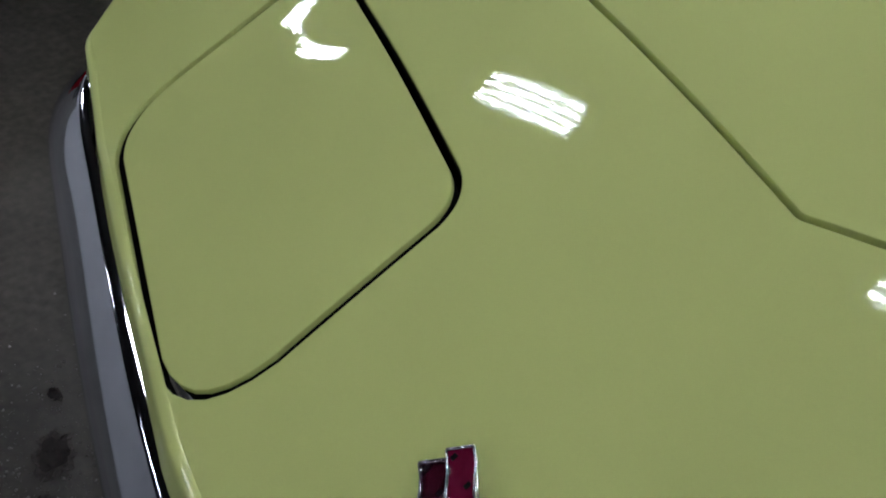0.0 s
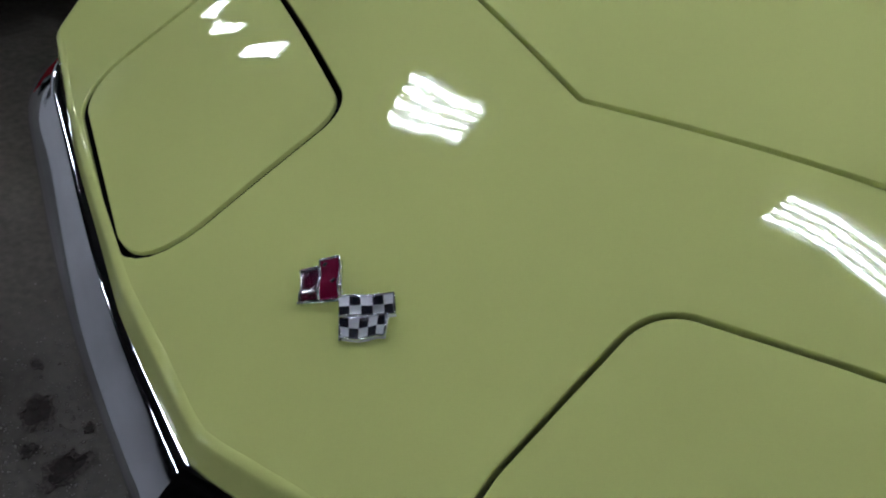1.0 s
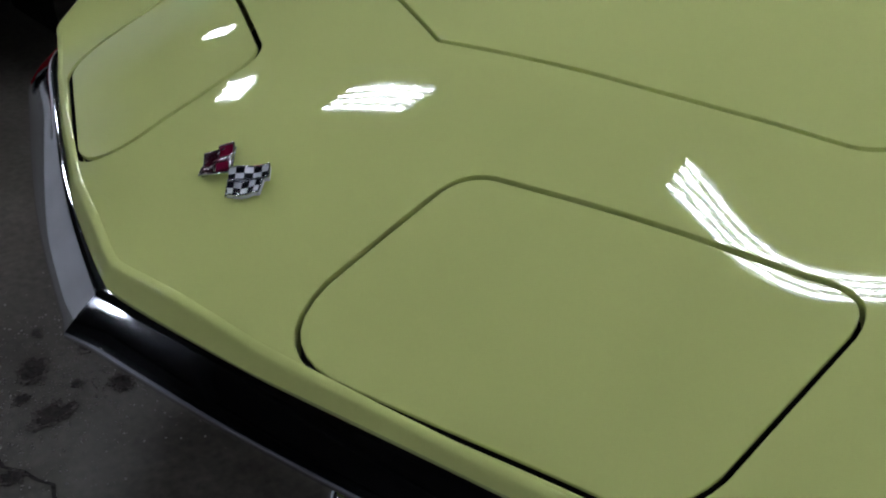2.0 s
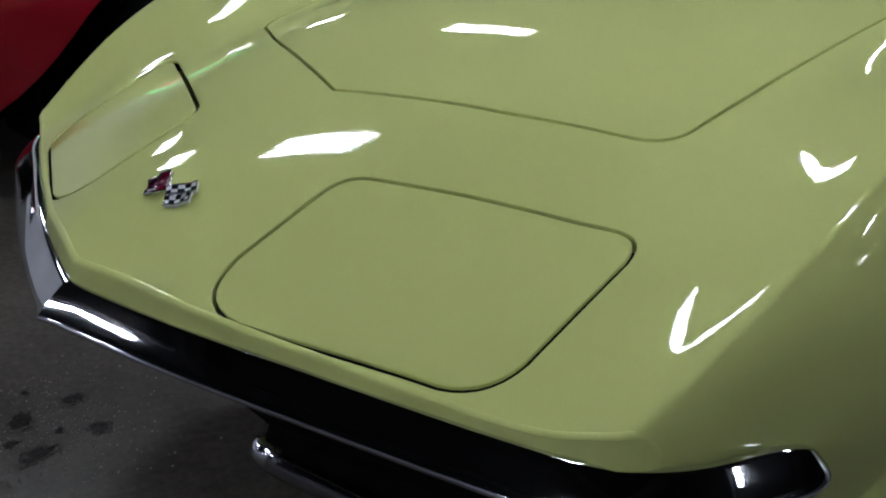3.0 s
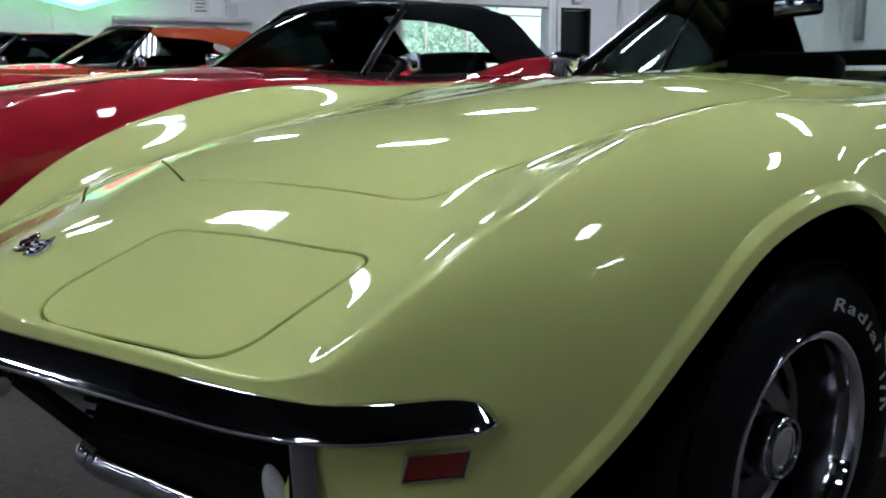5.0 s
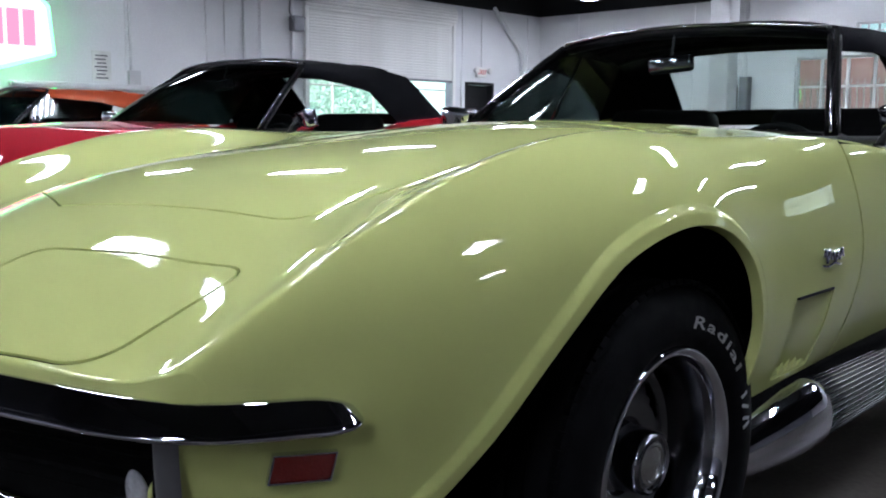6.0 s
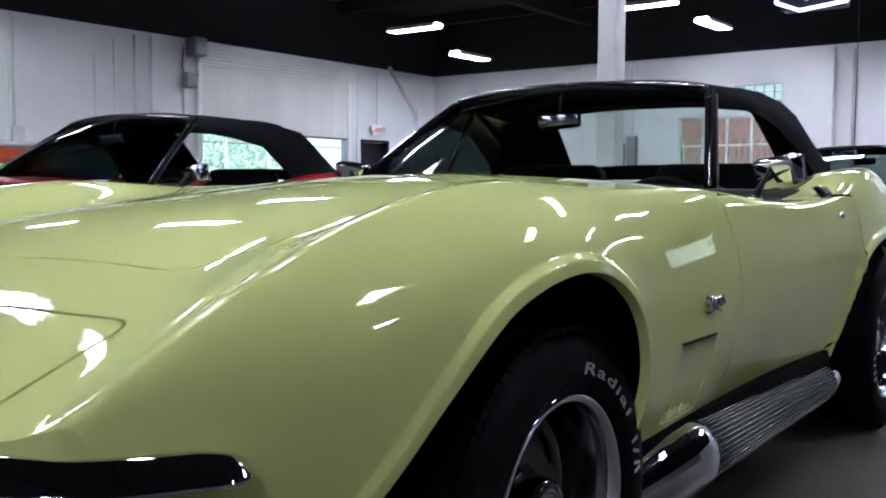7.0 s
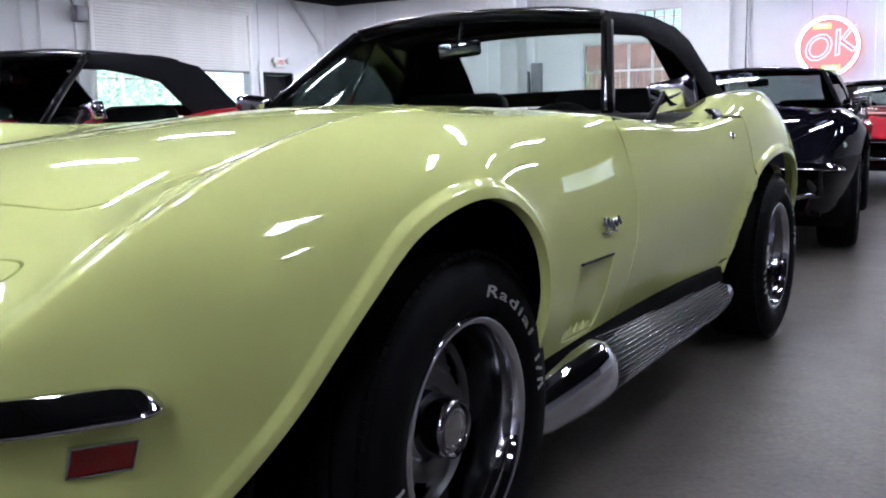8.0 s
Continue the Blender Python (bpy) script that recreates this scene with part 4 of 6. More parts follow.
def crossed_flags(car):
    """The badge on the nose: a red flag and a chequered flag on crossed poles."""
    y = -0.970
    p, n = skin(np.array([0.0]), np.array([y]))[0], skin_normal(np.array([0.0]), np.array([y]))[0]
    n = n if n[2] > 0 else -n
    fx = np.array([1.0, 0, 0])
    fy = np.cross(n, fx)
    m = Matrix(((fx[0], fy[0], n[0], p[0]), (fx[1], fy[1], n[1], p[1]), (fx[2], fy[2], n[2], p[2]), (0, 0, 0, 1)))
    pole = part("badge", placed(tube_bm([(-0.004, -0.002, 0.006), (0.006, 0.003, 0.006)], 0.0022), m), CHROME, car, "chrome badge of two crossed flags", smooth=True)
    cols, rows = 5, 4
    for name, mat, p, q in (("red_flag", FLAG_RED, RED_P, RED_Q), ("chequered_flag", FLAG_WHITE, CHQ_P, CHQ_Q)):
        # the cloth falls in two overlapping halves, the outer one set lower and slid along the pole
        chequer = name == "chequered_flag"
        first = None
        for h in (0, 1):
            cols, rows = (5, 2) if chequer else (4, 2)
            a0, a1 = (0.0, 0.50) if h == 0 else (0.50, 1.0)
            slide = 0.16 if (h == 0) == chequer else 0.0

            def spot(s, r):
                # s along the cloth's flow, r across this half
                across, wave = a0 + (a1 - a0) * r, 0.04 * math.sin(2 * math.pi * s)
                if chequer:
                    a, b = s * (1.02 + slide - 0.10 * r * h), across + wave * (0.6 + 0.4 * h) + 0.07 * s
                else:
                    a, b = across + wave * 0.4, s * (1.04 - 0.20 * h) - 0.05 * r + 0.06
                return p[0] * a + q[0] * b, p[1] * a + q[1] * b, 0.0068 + (0.0030 if h == 0 else 0.0) + 0.0018 * math.sin(2.2 * math.pi * s + h) - 0.0016 * r

            base = [[spot(i / cols, j / rows) for i in range(cols + 1)] for j in range(rows + 1)]
            half = part(name if first is None else "fold", placed(slab_bm(base, 0.0045), m), mat if chequer or h == 0 else FLAG_DARK, pole if first is None else first, "enamelled waving flag" if first is None else "", auto=30)
            first = first or half
            rim = [tube_bm([Vector(v) + Vector((0, 0, 0.0008)) for v in base[j]], 0.0011, 6) for j in (0, rows)]
            rim.append(tube_bm([Vector(base[j][cols]) + Vector((0, 0, 0.0008)) for j in range(rows + 1)], 0.0012, 6))
            part("rim", placed(join_bm(*rim), m), CHROME, first, smooth=True)
            for i in range(cols):
                for j in range(rows):
                    cell = [Vector(base[j][i]), Vector(base[j][i + 1]), Vector(base[j + 1][i + 1]), Vector(base[j + 1][i])]
                    if chequer and (i + j + h) % 2:
                        b2 = bmesh.new()
                        b2.faces.new([b2.verts.new(v + Vector((0, 0, 0.0006))) for v in cell])
                        bmesh.ops.recalc_face_normals(b2, faces=b2.faces)
                        part("check", placed(b2, m), FLAG_BLACK, first)
                    elif not chequer and (i, j) in ((1, 0), (3, 1)):
                        c0 = sum(cell, Vector()) / 4
                        part("mark", placed(box_bm(c0.x, c0.y, c0.z + 0.0012, 0.0030, 0.0045, 0.0012, 0.0004), m), CHROME, first)
        lines = [((-q[0] * 0.05, -q[1] * 0.05, 0.006), (q[0] * 1.08, q[1] * 1.08, 0.006)), ((0.0, 0.0, 0.006), (p[0] * 1.06, p[1] * 1.06, 0.006))]
        part("flag_pole", placed(join_bm(*[tube_bm([s, e], 0.0016, 6) for s, e in lines]), m), CHROME, first, smooth=True)


def fender_script(car):
    """A small bright flourish on the wing; its lettering stays a plain wavy line."""
    m = on_side(0.63, 0.662, 0.003, 1)
    pts = [(-0.055 + 0.0042 * k, 0.013 * math.sin(k * 1.15) * (1.3 if k < 6 else 0.8) + 0.004 * math.sin(k * 0.3), 0.003) for k in range(27)]
    s = part("script_badge", placed(tube_bm(pts, 0.0042, 6), m), CHROME, car, "small wavy chrome script on the wing", smooth=True)
    part("flourish", placed(tube_bm([(-0.06, -0.018, 0.002), (-0.03, -0.022, 0.003), (0.0, -0.016, 0.003), (0.035, -0.022, 0.003)], 0.003, 6), m), CHROME, s, smooth=True)


def side_pipe(car, side):
    """The side exhaust: a smooth bright elbow, a ribbed bright cover, an end cap."""
    bend = lambda y: (np.interp(y, (0.2, 0.6, 1.85), (0.800, 0.800, 0.768)), np.interp(y, (0.2, 0.6, 1.85), (0.298, 0.298, 0.285)))
    rows = []
    for y, dx, rx, rz, dz in ((0.21, -0.055, 0.058, 0.052, -0.040), (0.30, -0.035, 0.063, 0.062, -0.026), (0.40, -0.014, 0.066, 0.072, -0.012), (0.50, -0.002, 0.068, 0.081, -0.004), (0.60, 0.0, 0.068, 0.084, 0), (0.635, 0.0, 0.068, 0.084, 0), (0.645, 0.0, 0.062, 0.078, 0)):
        cx, cz = bend(y)
        rows.append([(side * (cx + dx + rx * math.cos(a)), y, cz + dz + rz * math.sin(a)) for a in np.linspace(0, 2 * math.pi, 41)[:-1]])
    p = part("side_exhaust", loft_bm(rows, closed=True, ends=True), CHROME, car, "chrome side exhaust with a ribbed cover", auto=60)
    # cover: a dark core under thin bright ribs
    ys = (0.646, 0.90, 1.20, 1.50, 1.76)
    size = lambda y: (0.057, np.interp(y, (0.646, 1.76), (0.073, 0.060)))
    rows = [[(side * (bend(y)[0] + size(y)[0] * math.cos(a)), y, bend(y)[1] + size(y)[1] * math.sin(a)) for a in np.linspace(0, 2 * math.pi, 41)[:-1]] for y in ys]
    cover = part("ribbed_cover", loft_bm(rows, closed=True, ends=True), BLACK, p, "finely ribbed chrome heat shield", auto=35)
    wave = random.Random(5)
    for k in range(38):
        a = 2 * math.pi * k / 38
        pts = []
        for y in np.linspace(0.648, 1.758, 12):
            rx, rz = size(y)
            d = 0.0018 + 0.0003 * wave.random()
            pts.append((side * (bend(y)[0] + (rx + d) * math.cos(a)), y, bend(y)[1] + (rz + d) * math.sin(a)))
        part("rib", tube_bm(pts, 0.0032, 8), RIB_METAL, cover, smooth=True)
    rows = []
    for y, r in ((1.761, 0.052), (1.775, 0.054), (1.80, 0.053), (1.85, 0.049), (1.87, 0.044), (1.872, 0.038), (1.85, 0.034)):
        cx, cz = bend(y)
        rows.append([(side * (cx + r * math.cos(a)), y + 0.5 * r * math.cos(a), cz + r * math.sin(a)) for a in np.linspace(0, 2 * math.pi, 29)[:-1]])
    part("end_cap", loft_bm(rows, closed=True, ends=True), CHROME, p, "bright slanted pipe end", auto=50)
    part("sill", box_bm(0.730 * side, 1.0, 0.352, 0.13, 1.62, 0.085, 0.012), LINER, car, auto=50)


def car_front(car, paint, fine):
    """Bumper, grille, lamps and lower bars below the nose."""
    part("front_bumper", bumper_mesh(CHROME), None, car, "thin pointed chrome front bumper")
    part("nose_rim", nose_rim(paint), paint, car, smooth=True)
    # a black grille on each side, with the middle left open
    for sd in (1, -1):
        xs = np.linspace(0.215, 0.635, 21)
        face = np.interp(xs, (0.2, 0.4, 0.54, 0.66), (-0.955, -0.885, -0.845, -0.80))
        rows = [[(x * sd, y - 0.04 * (z < 0.5), z) for x, y in zip(xs, face)] for z in (0.60, 0.55, 0.45, 0.415)]
        g = part("grille", solid(loft_bm(rows), 0.008), LINER, car, "black slatted grille", auto=50)
        for z in (0.455, 0.475, 0.495, 0.515, 0.535) if fine else ():
            part("slat", tube_bm([(x * sd, y - 0.035, z) for x, y in zip(xs[::2], face[::2])], 0.0045, 4), LINER, g)
    part("plate_panel", box_bm(0, -0.86, 0.52, 0.40, 0.02, 0.14, 0.006), BLACK, car, "dark blank plate panel", auto=50)
    for sd in (1, -1):
        pts = [(sd * x, y, z) for x, y, z in ((0.212, -0.981, 0.424), (0.224, -0.982, 0.420), (0.246, -0.978, 0.416), (0.345, -0.951, 0.413), (0.48, -0.923, 0.412), (0.60, -0.893, 0.414), (0.640, -0.876, 0.418))]
        bar = part("lower_bar", tube_bm(pts, [0.012, 0.0185, 0.0165, 0.0160, 0.0160, 0.0155, 0.013], 14, squash=1.25), DARK_CHROME, car, "rounded chrome lower grille bar", smooth=True)
        knob = lathe_bm([(0.0, -0.024), (0.013, -0.022), (0.020, -0.014), (0.0225, -0.004), (0.0215, 0.006), (0.016, 0.013), (0.0150, 0.016), (0.019, 0.019), (0.018, 0.026), (0.0, 0.028)], "x", 20)
        part("bar_end", placed(knob, Matrix.Translation((sd * 0.214, -0.983, 0.427)) @ Matrix.Rotation(radians(14 * sd), 4, "Z")), CHROME, bar, "rounded chrome bolt head", auto=35)
        trim = [(sd * 0.652, -0.888, 0.590), (sd * 0.656, -0.889, 0.53), (sd * 0.661, -0.888, 0.46), (sd * 0.664, -0.882, 0.412)]
        part("grille_trim", loft_bm([[(x - sd * 0.016, y - 0.004, z) for x, y, z in trim], [(x - sd * 0.008, y - 0.017, z) for x, y, z in trim], [(x + sd * 0.000, y - 0.016, z) for x, y, z in trim], [(x + sd * 0.002, y + 0.012, z) for x, y, z in trim]]), BLACK if paint is BLACK_PAINT else GREY_TRIM, car, smooth=True)
        part("grille_side", box_bm(sd * 0.633, -0.838, 0.500, 0.006, 0.120, 0.180), LINER, car)
        bm = bmesh.new()
        bmesh.ops.create_uvsphere(bm, u_segments=20, v_segments=12, radius=1)
        bmesh.ops.scale(bm, verts=bm.verts, vec=(0.0175, 0.014, 0.040))
        bmesh.ops.rotate(bm, verts=bm.verts, cent=(0, 0, 0), matrix=Matrix.Rotation(radians(-30 * sd), 3, "Y"))
        bmesh.ops.translate(bm, verts=bm.verts, vec=(sd * 0.603, -0.900, 0.474))
        # on the black car lamp and trim are blackened for its shaded nose
        part("parking_lamp", bm, BLACK if paint is BLACK_PAINT else CLEAR_LENS, car, "" if paint is BLACK_PAINT else "clear ribbed parking lamp", smooth=True)
        if paint is not BLACK_PAINT:
            marker_lamp(car, sd, RED_LENS)
    # painted strip behind each lower bar
    for sd in (1, -1):
        rows = [[(sd * x, np.interp(x, (0.34, 0.62), (-0.930, -0.873)) + d, z + 0.05 * (x - 0.34)) for x in np.linspace(0.50, 0.590, 9)] for d, z in ((0.0, 0.405), (0.003, 0.426), (0.010, 0.431))]
        part("lower_strip", solid(loft_bm(rows), 0.004), paint, car, auto=50)
    # valance tucked in below
    xs = np.linspace(-0.60, 0.60, 41)
    face = np.interp(np.abs(xs), (0, 0.2, 0.4, 0.54, 0.66), (-0.90, -0.90, -0.885, -0.855, -0.82))
    rows = [[(x, y - d, z) for x, y in zip(xs, face)] for z, d in ((0.435, 0.0), (0.415, 0.015), (0.37, -0.06), (0.33, -0.18))]
    part("valance", solid(loft_bm(rows), 0.006), paint if not fine else BLACK, car, auto=50)


def sports_car(label, at, paint, step, cloth, cloth_label, seats, fine=False, group="", name="sports_car"):
    car = thing(name, label, "car", at, group)
    out = body_outline(step)
    rs = step if fine else step * 0.7
    lay = lambda loop: top_loop(dense(loop, rs))
    hood, lamp, cock = lay(HOOD), lay(HEADLAMP), lay(COCKPIT)
    hood_in, lamp_in = lay(shrink(HOOD, GAP * 2)), lay(shrink(HEADLAMP, GAP * 2))
    lamp_tight = lay(shrink(HEADLAMP, GAP * 2.5))
    door, door_in = side_loop(dense(DOOR, rs)), side_loop(dense(shrink(DOOR, GAP * 2.8), rs))
    vent = side_loop(dense(VENT, rs))
    holes = [hood, lamp, mirror_u(lamp), cock, door, mirror_u(door)]
    if fine:
        holes += [vent]
    part("body", panel("body", out, holes, paint, step, extra=fold_points() if fine else None, dark=(3, 5, 6)), None, car)
    part("hood", panel("hood", hood_in, [], paint, step), None, car)
    for sgn in (1, -1):
        flip = (lambda l: l) if sgn > 0 else mirror_u
        part("headlamp_cover", panel("headlamp_cover", lamp_in if sgn > 0 else mirror_u(lamp_tight), [], paint, step, dark=(0,)), None, car, "closed pop-up headlamp cover")
        d = part("door", panel("door", flip(door_in), [], paint, step, dark=(0,)), None, car)
        if fine and sgn > 0:
            m = on_side(1.775, 0.838, 0, 1)
            part("door_lock", placed(lathe_bm([(0.0, 0.006), (0.008, 0.006), (0.0115, 0.003), (0.012, 0.0)], "z", 20), m), DULL_CHROME, d, smooth=True)
    if fine:
        v = part("wing_vent", panel("wing_vent", side_loop(dense(shrink(VENT, 0.001), rs)), [], paint, step, sink=lambda p: 0.003 + 0.034 * np.clip((0.672 - 0.17 * (0.588 - p[:, 2]) - p[:, 1]) / 0.20, 0, 1)), None, car, "recessed vent behind the front wheel")
        for k in range(5):
            m = on_side(0.468 + 0.037 * k, 0.420, -0.012, 1)
            q = bmesh.new()
            vs = [q.verts.new(c) for c in ((-0.016, -0.010, 0), (0.016, -0.010, 0), (0.008, 0.012, 0), (-0.016, -0.010, 0.010), (0.016, -0.010, 0.010))]
            for f in ((0, 1, 2), (3, 4, 2), (0, 2, 3), (1, 4, 2), (0, 1, 4, 3)):
                q.faces.new([vs[i] for i in f])
            part("louvre", placed(q, m), paint, v)
        m = on_side(0.57, 0.584, -0.004, 1)
        part("slot", placed(box_bm(0, 0, 0, 0.196, 0.006, 0.012, 0.001), m), BLACK, v)
        crossed_flags(car)
        fender_script(car)
    car_front(car, paint, fine)
    for y, front in ((0.0, True), (2.489, False)):
        for sd in (1, -1):
            wheel(car, 0.815, y, sd, front, fine and sd > 0)
            wheel_well(car, y - 0.08 if front else y - 0.1, sd, 0.42)
    part("underbody", box_bm(0, 1.25, 0.30, 1.30, 4.2, 0.03), LINER, car)
    # windscreen
    ss = np.linspace(-1, 1, 25)
    part("windscreen", loft_bm([[tuple(windscreen_point(s, t)) for s in ss] for t in np.linspace(0.0, 1.0, 7)]), GLASS if fine else DARK_GLASS, car, "clear raked windscreen", smooth=True)
    for sd in (1, -1):
        pil = [windscreen_point(sd, t) + np.array((sd * 0.016, 0.010, 0)) for t in np.linspace(-0.02, 1.0, 9)]
        pl = part("windscreen_pillar", tube_bm(pil, 0.0175, 10, squash=1.0), LINER, car, smooth=True)
        part("pillar_trim", tube_bm([p + np.array((sd * 0.004, -0.017, 0.006)) for p in pil], 0.0035, 8), CHROME if fine else DARK_CHROME, pl, smooth=True)
        part("pillar_edge", tube_bm([p + np.array((sd * 0.017, 0.008, 0.002)) for p in pil], 0.0035, 8), BLACK, pl, smooth=True)
    head = [windscreen_point(s, 1.0) + np.array((0, 0.012, 0.004)) for s in ss]
    part("windscreen_header", tube_bm([p + np.array((0, 0.012, 0)) for p in head], 0.022, 10), BLACK, car, smooth=True)
    part("header_trim", tube_bm([p + np.array((0, -0.016, 0.012)) for p in head], 0.006, 8), DARK_CHROME, car, smooth=True)
    soft_top(car, cloth, cloth_label, fine, ROOF if fine else LONG_ROOF if cloth is FABRIC else HARD_ROOF)
    if fine:
        # raised tinted glass on the passenger's side
        q = loft_bm([[(-0.662, 1.12, 0.925), (-0.530, 1.43, 1.195)], [(-0.668, 1.60, 0.945), (-0.560, 1.66, 1.220)]])
        part("side_window", solid(q, 0.005), DARK_GLASS, car, "raised tinted side window")
        q = loft_bm([[(-0.669, 1.615, 0.943), (-0.561, 1.675, 1.220)], [(-0.675, 1.95, 0.965), (-0.585, 1.97, 1.190)]])
        part("quarter_window", solid(q, 0.005), DARK_GLASS, car, "tinted quarter window")
        part("window_divider", tube_bm([(-0.670, 1.608, 0.93), (-0.560, 1.668, 1.225)], 0.008, 8), DULL_CHROME, car, smooth=True)
    else:
        # glass darkened here to give the other cars' dim cabins
        for sd in (-1,) if cloth is FABRIC else (1, -1):
            q = loft_bm([[(sd * 0.662, 1.12, 0.925), (sd * 0.530, 1.43, 1.195)], [(sd * 0.675, 1.90, 0.955), (sd * 0.575, 2.02, 1.205)]])
            part("side_window", solid(q, 0.005), DARK_GLASS, car, "side window, glass darkened for the dim cabin")
    # cabin
    part("cowl_panel", loft_bm([[(x, 0.78 + 0.60 * x * x + d, z - 0.06 * x * x) for x in np.linspace(-0.64, 0.64, 21)] for d, z in ((0.02, 0.950), (0.10, 0.925), (0.22, 0.78))]), BLACK, car, smooth=True)
    part("dashboard", box_bm(0, 1.22, 0.85, 1.26, 0.24, 0.16, 0.04), VINYL, car, auto=60)
    part("cabin_floor", box_bm(0, 1.45, 0.42, 1.34, 1.5, 0.03), VINYL, car)
    for sd in (1, -1):
        part("cabin_side", box_bm(0.70 * sd, 1.45, 0.63, 0.03, 1.36, 0.50), VINYL, car)
    part("rear_bulkhead", box_bm(0, 2.24, 0.70, 1.30, 0.04, 0.42), VINYL, car)
    part("front_bulkhead", box_bm(0, 0.98, 0.62, 1.3, 0.03, 0.44), VINYL, car)
    part("rear_deck", box_bm(0, 2.05, 0.89, 1.28, 0.34, 0.05, 0.02), VINYL, car, auto=50)
    part("console", box_bm(0, 1.35, 0.58, 0.16, 0.8, 0.22, 0.03), VINYL, car, auto=60)
    for sd in (1, -1):
        seat(car, 0.34 * sd, seats)
        part("door_panel", box_bm(0.685 * sd, 1.40, 0.885, 0.045, 1.10, 0.07, 0.015), VINYL, car, auto=60)
    c = Matrix.Translation((0.34, 1.40, 0.775)) @ Matrix.Rotation(radians(70), 4, "X")
    bm = lathe_bm([(0.185 + 0.012 * math.cos(a), 0.012 * math.sin(a)) for a in np.linspace(0, 2 * math.pi, 9)[:-1]], "z", 32, True)
    sw = part("steering_wheel", placed(bm, c), VINYL, car, "black three-spoke steering wheel", smooth=True)
    for a in (0, 120, 240):
        part("spoke", placed(tube_bm([(0, 0, -0.02), (0.18 * math.cos(radians(a + 90)), 0.18 * math.sin(radians(a + 90)), 0)], 0.010, 6), c), DULL_CHROME, sw, smooth=True)
    m = Matrix.Translation((0.005, 1.37, 1.146))
    mir = part("inside_mirror", placed(box_bm(0, 0, 0, 0.165, 0.030, 0.058, 0.014, Matrix.Rotation(radians(-4), 4, "Y")), m), DARK_CHROME, car, "dark chromed inside rear-view mirror", auto=50)
    part("stem", tube_bm([(0, 1.372, 1.16), (0, 1.40, 1.245)], 0.006, 8), BLACK, mir, smooth=True)
    side_mirror(car, 1, fine)
    if not fine:
        side_mirror(car, -1, False)
    else:
        side_mirror(car, -1, False)
        side_pipe(car, 1)
        # flush door handle on the rear quarter of the door's top
        b = skin(u_from_x(np.array([0.795]), np.array([1.80])), np.array([1.80]))[0]
        hd = part("door_handle", placed(box_bm(0, 0, 0, 0.012, 0.115, 0.050, 0.006), Matrix.Translation((0.779, 1.71, 0.908)) @ Matrix.Rotation(radians(-38), 4, "Y")), CHROME, car, "bright press-flap door handle", auto=50)
        part("flap", placed(box_bm(0.006, 0, 0, 0.008, 0.085, 0.030, 0.003), Matrix.Translation((0.783, 1.71, 0.911)) @ Matrix.Rotation(radians(-38), 4, "Y")), BLACK, hd, auto=50)
        part("aerial", tube_bm([(0.60, 2.80, 0.93), (0.60, 2.82, 1.75)], [0.0025, 0.001], 6), BLACK, car, smooth=True)
    part("rear_bumper", tube_bm([(-0.60, 3.44, 0.60), (-0.52, 3.54, 0.60), (0.0, 3.58, 0.60), (0.52, 3.54, 0.60), (0.60, 3.44, 0.60)], 0.03, 10, squash=1.6), CHROME, car, smooth=True)
    part("tail_panel", box_bm(0, 3.47, 0.58, 1.02, 0.05, 0.44, 0.02), paint, car, auto=50)
    return car


# ---------------------------------------------------------------- the showroom
def concrete_mat():
    m = node_mat("sealed_concrete", (0.081, 0.0725, 0.062), rough=0.44, spec=0.15, grain=0.28, grain_size=55, second=(0.056, 0.0475, 0.0435), blotch=0.9, bump=0.10, bump_size=45, rough_var=0.03)
    t = m.node_tree
    p = t.nodes["Principled BSDF"]
    co, v = t.nodes.new("ShaderNodeTexCoord"), t.nodes.new("ShaderNodeTexNoise")
    v.inputs["Scale"].default_value, v.inputs["Detail"].default_value, v.inputs["Roughness"].default_value = 7.0, 9, 0.7
    ramp = t.nodes.new("ShaderNodeValToRGB")
    ramp.color_ramp.elements[0].position, ramp.color_ramp.elements[1].position = 0.28, 0.62
    ramp.color_ramp.elements[0].color, ramp.color_ramp.elements[1].color = (0.32, 0.30, 0.29, 1), (1, 1, 1, 1)
    mul = t.nodes.new("ShaderNodeMix")
    mul.data_type, mul.blend_type = "RGBA", "MULTIPLY"
    mul.inputs["Factor"].default_value = 0.55
    old = p.inputs["Base Color"].links[0].from_socket
    t.links.new(co.outputs["Object"], v.inputs["Vector"])
    t.links.new(v.outputs["Fac"], ramp.inputs["Fac"])
    t.links.new(old, mul.inputs["A"])
    t.links.new(ramp.outputs["Color"], mul.inputs["B"])
    t.links.new(mul.outputs["Result"], p.inputs["Base Color"])
    return m


CONCRETE = concrete_mat()
RUBBLE = node_mat("crumbled_concrete", (0.060, 0.050, 0.047), rough=0.55, spec=0.15, grain=0.5, grain_size=160, bump=0.6, bump_size=120)
CRUMB = node_mat("glint_pale_crumb", (0.24, 0.215, 0.21), rough=0.35, grain=0.3, grain_size=200)
CHIP = node_mat("chipped_concrete", (0.030, 0.025, 0.024), rough=0.75, spec=0.05, grain=0.4, grain_size=70, bump=0.8, bump_size=60)
WALL = node_mat("white_wall_paint", (0.74, 0.74, 0.75), rough=0.6, grain=0.04, grain_size=30, second=(0.68, 0.68, 0.70), blotch=0.7, bump=0.12, bump_size=25)
DARK_WALL = node_mat("unseen_wall_grey", (0.20, 0.20, 0.215), rough=0.7, grain=0.05, second=(0.16, 0.16, 0.175), blotch=0.8)
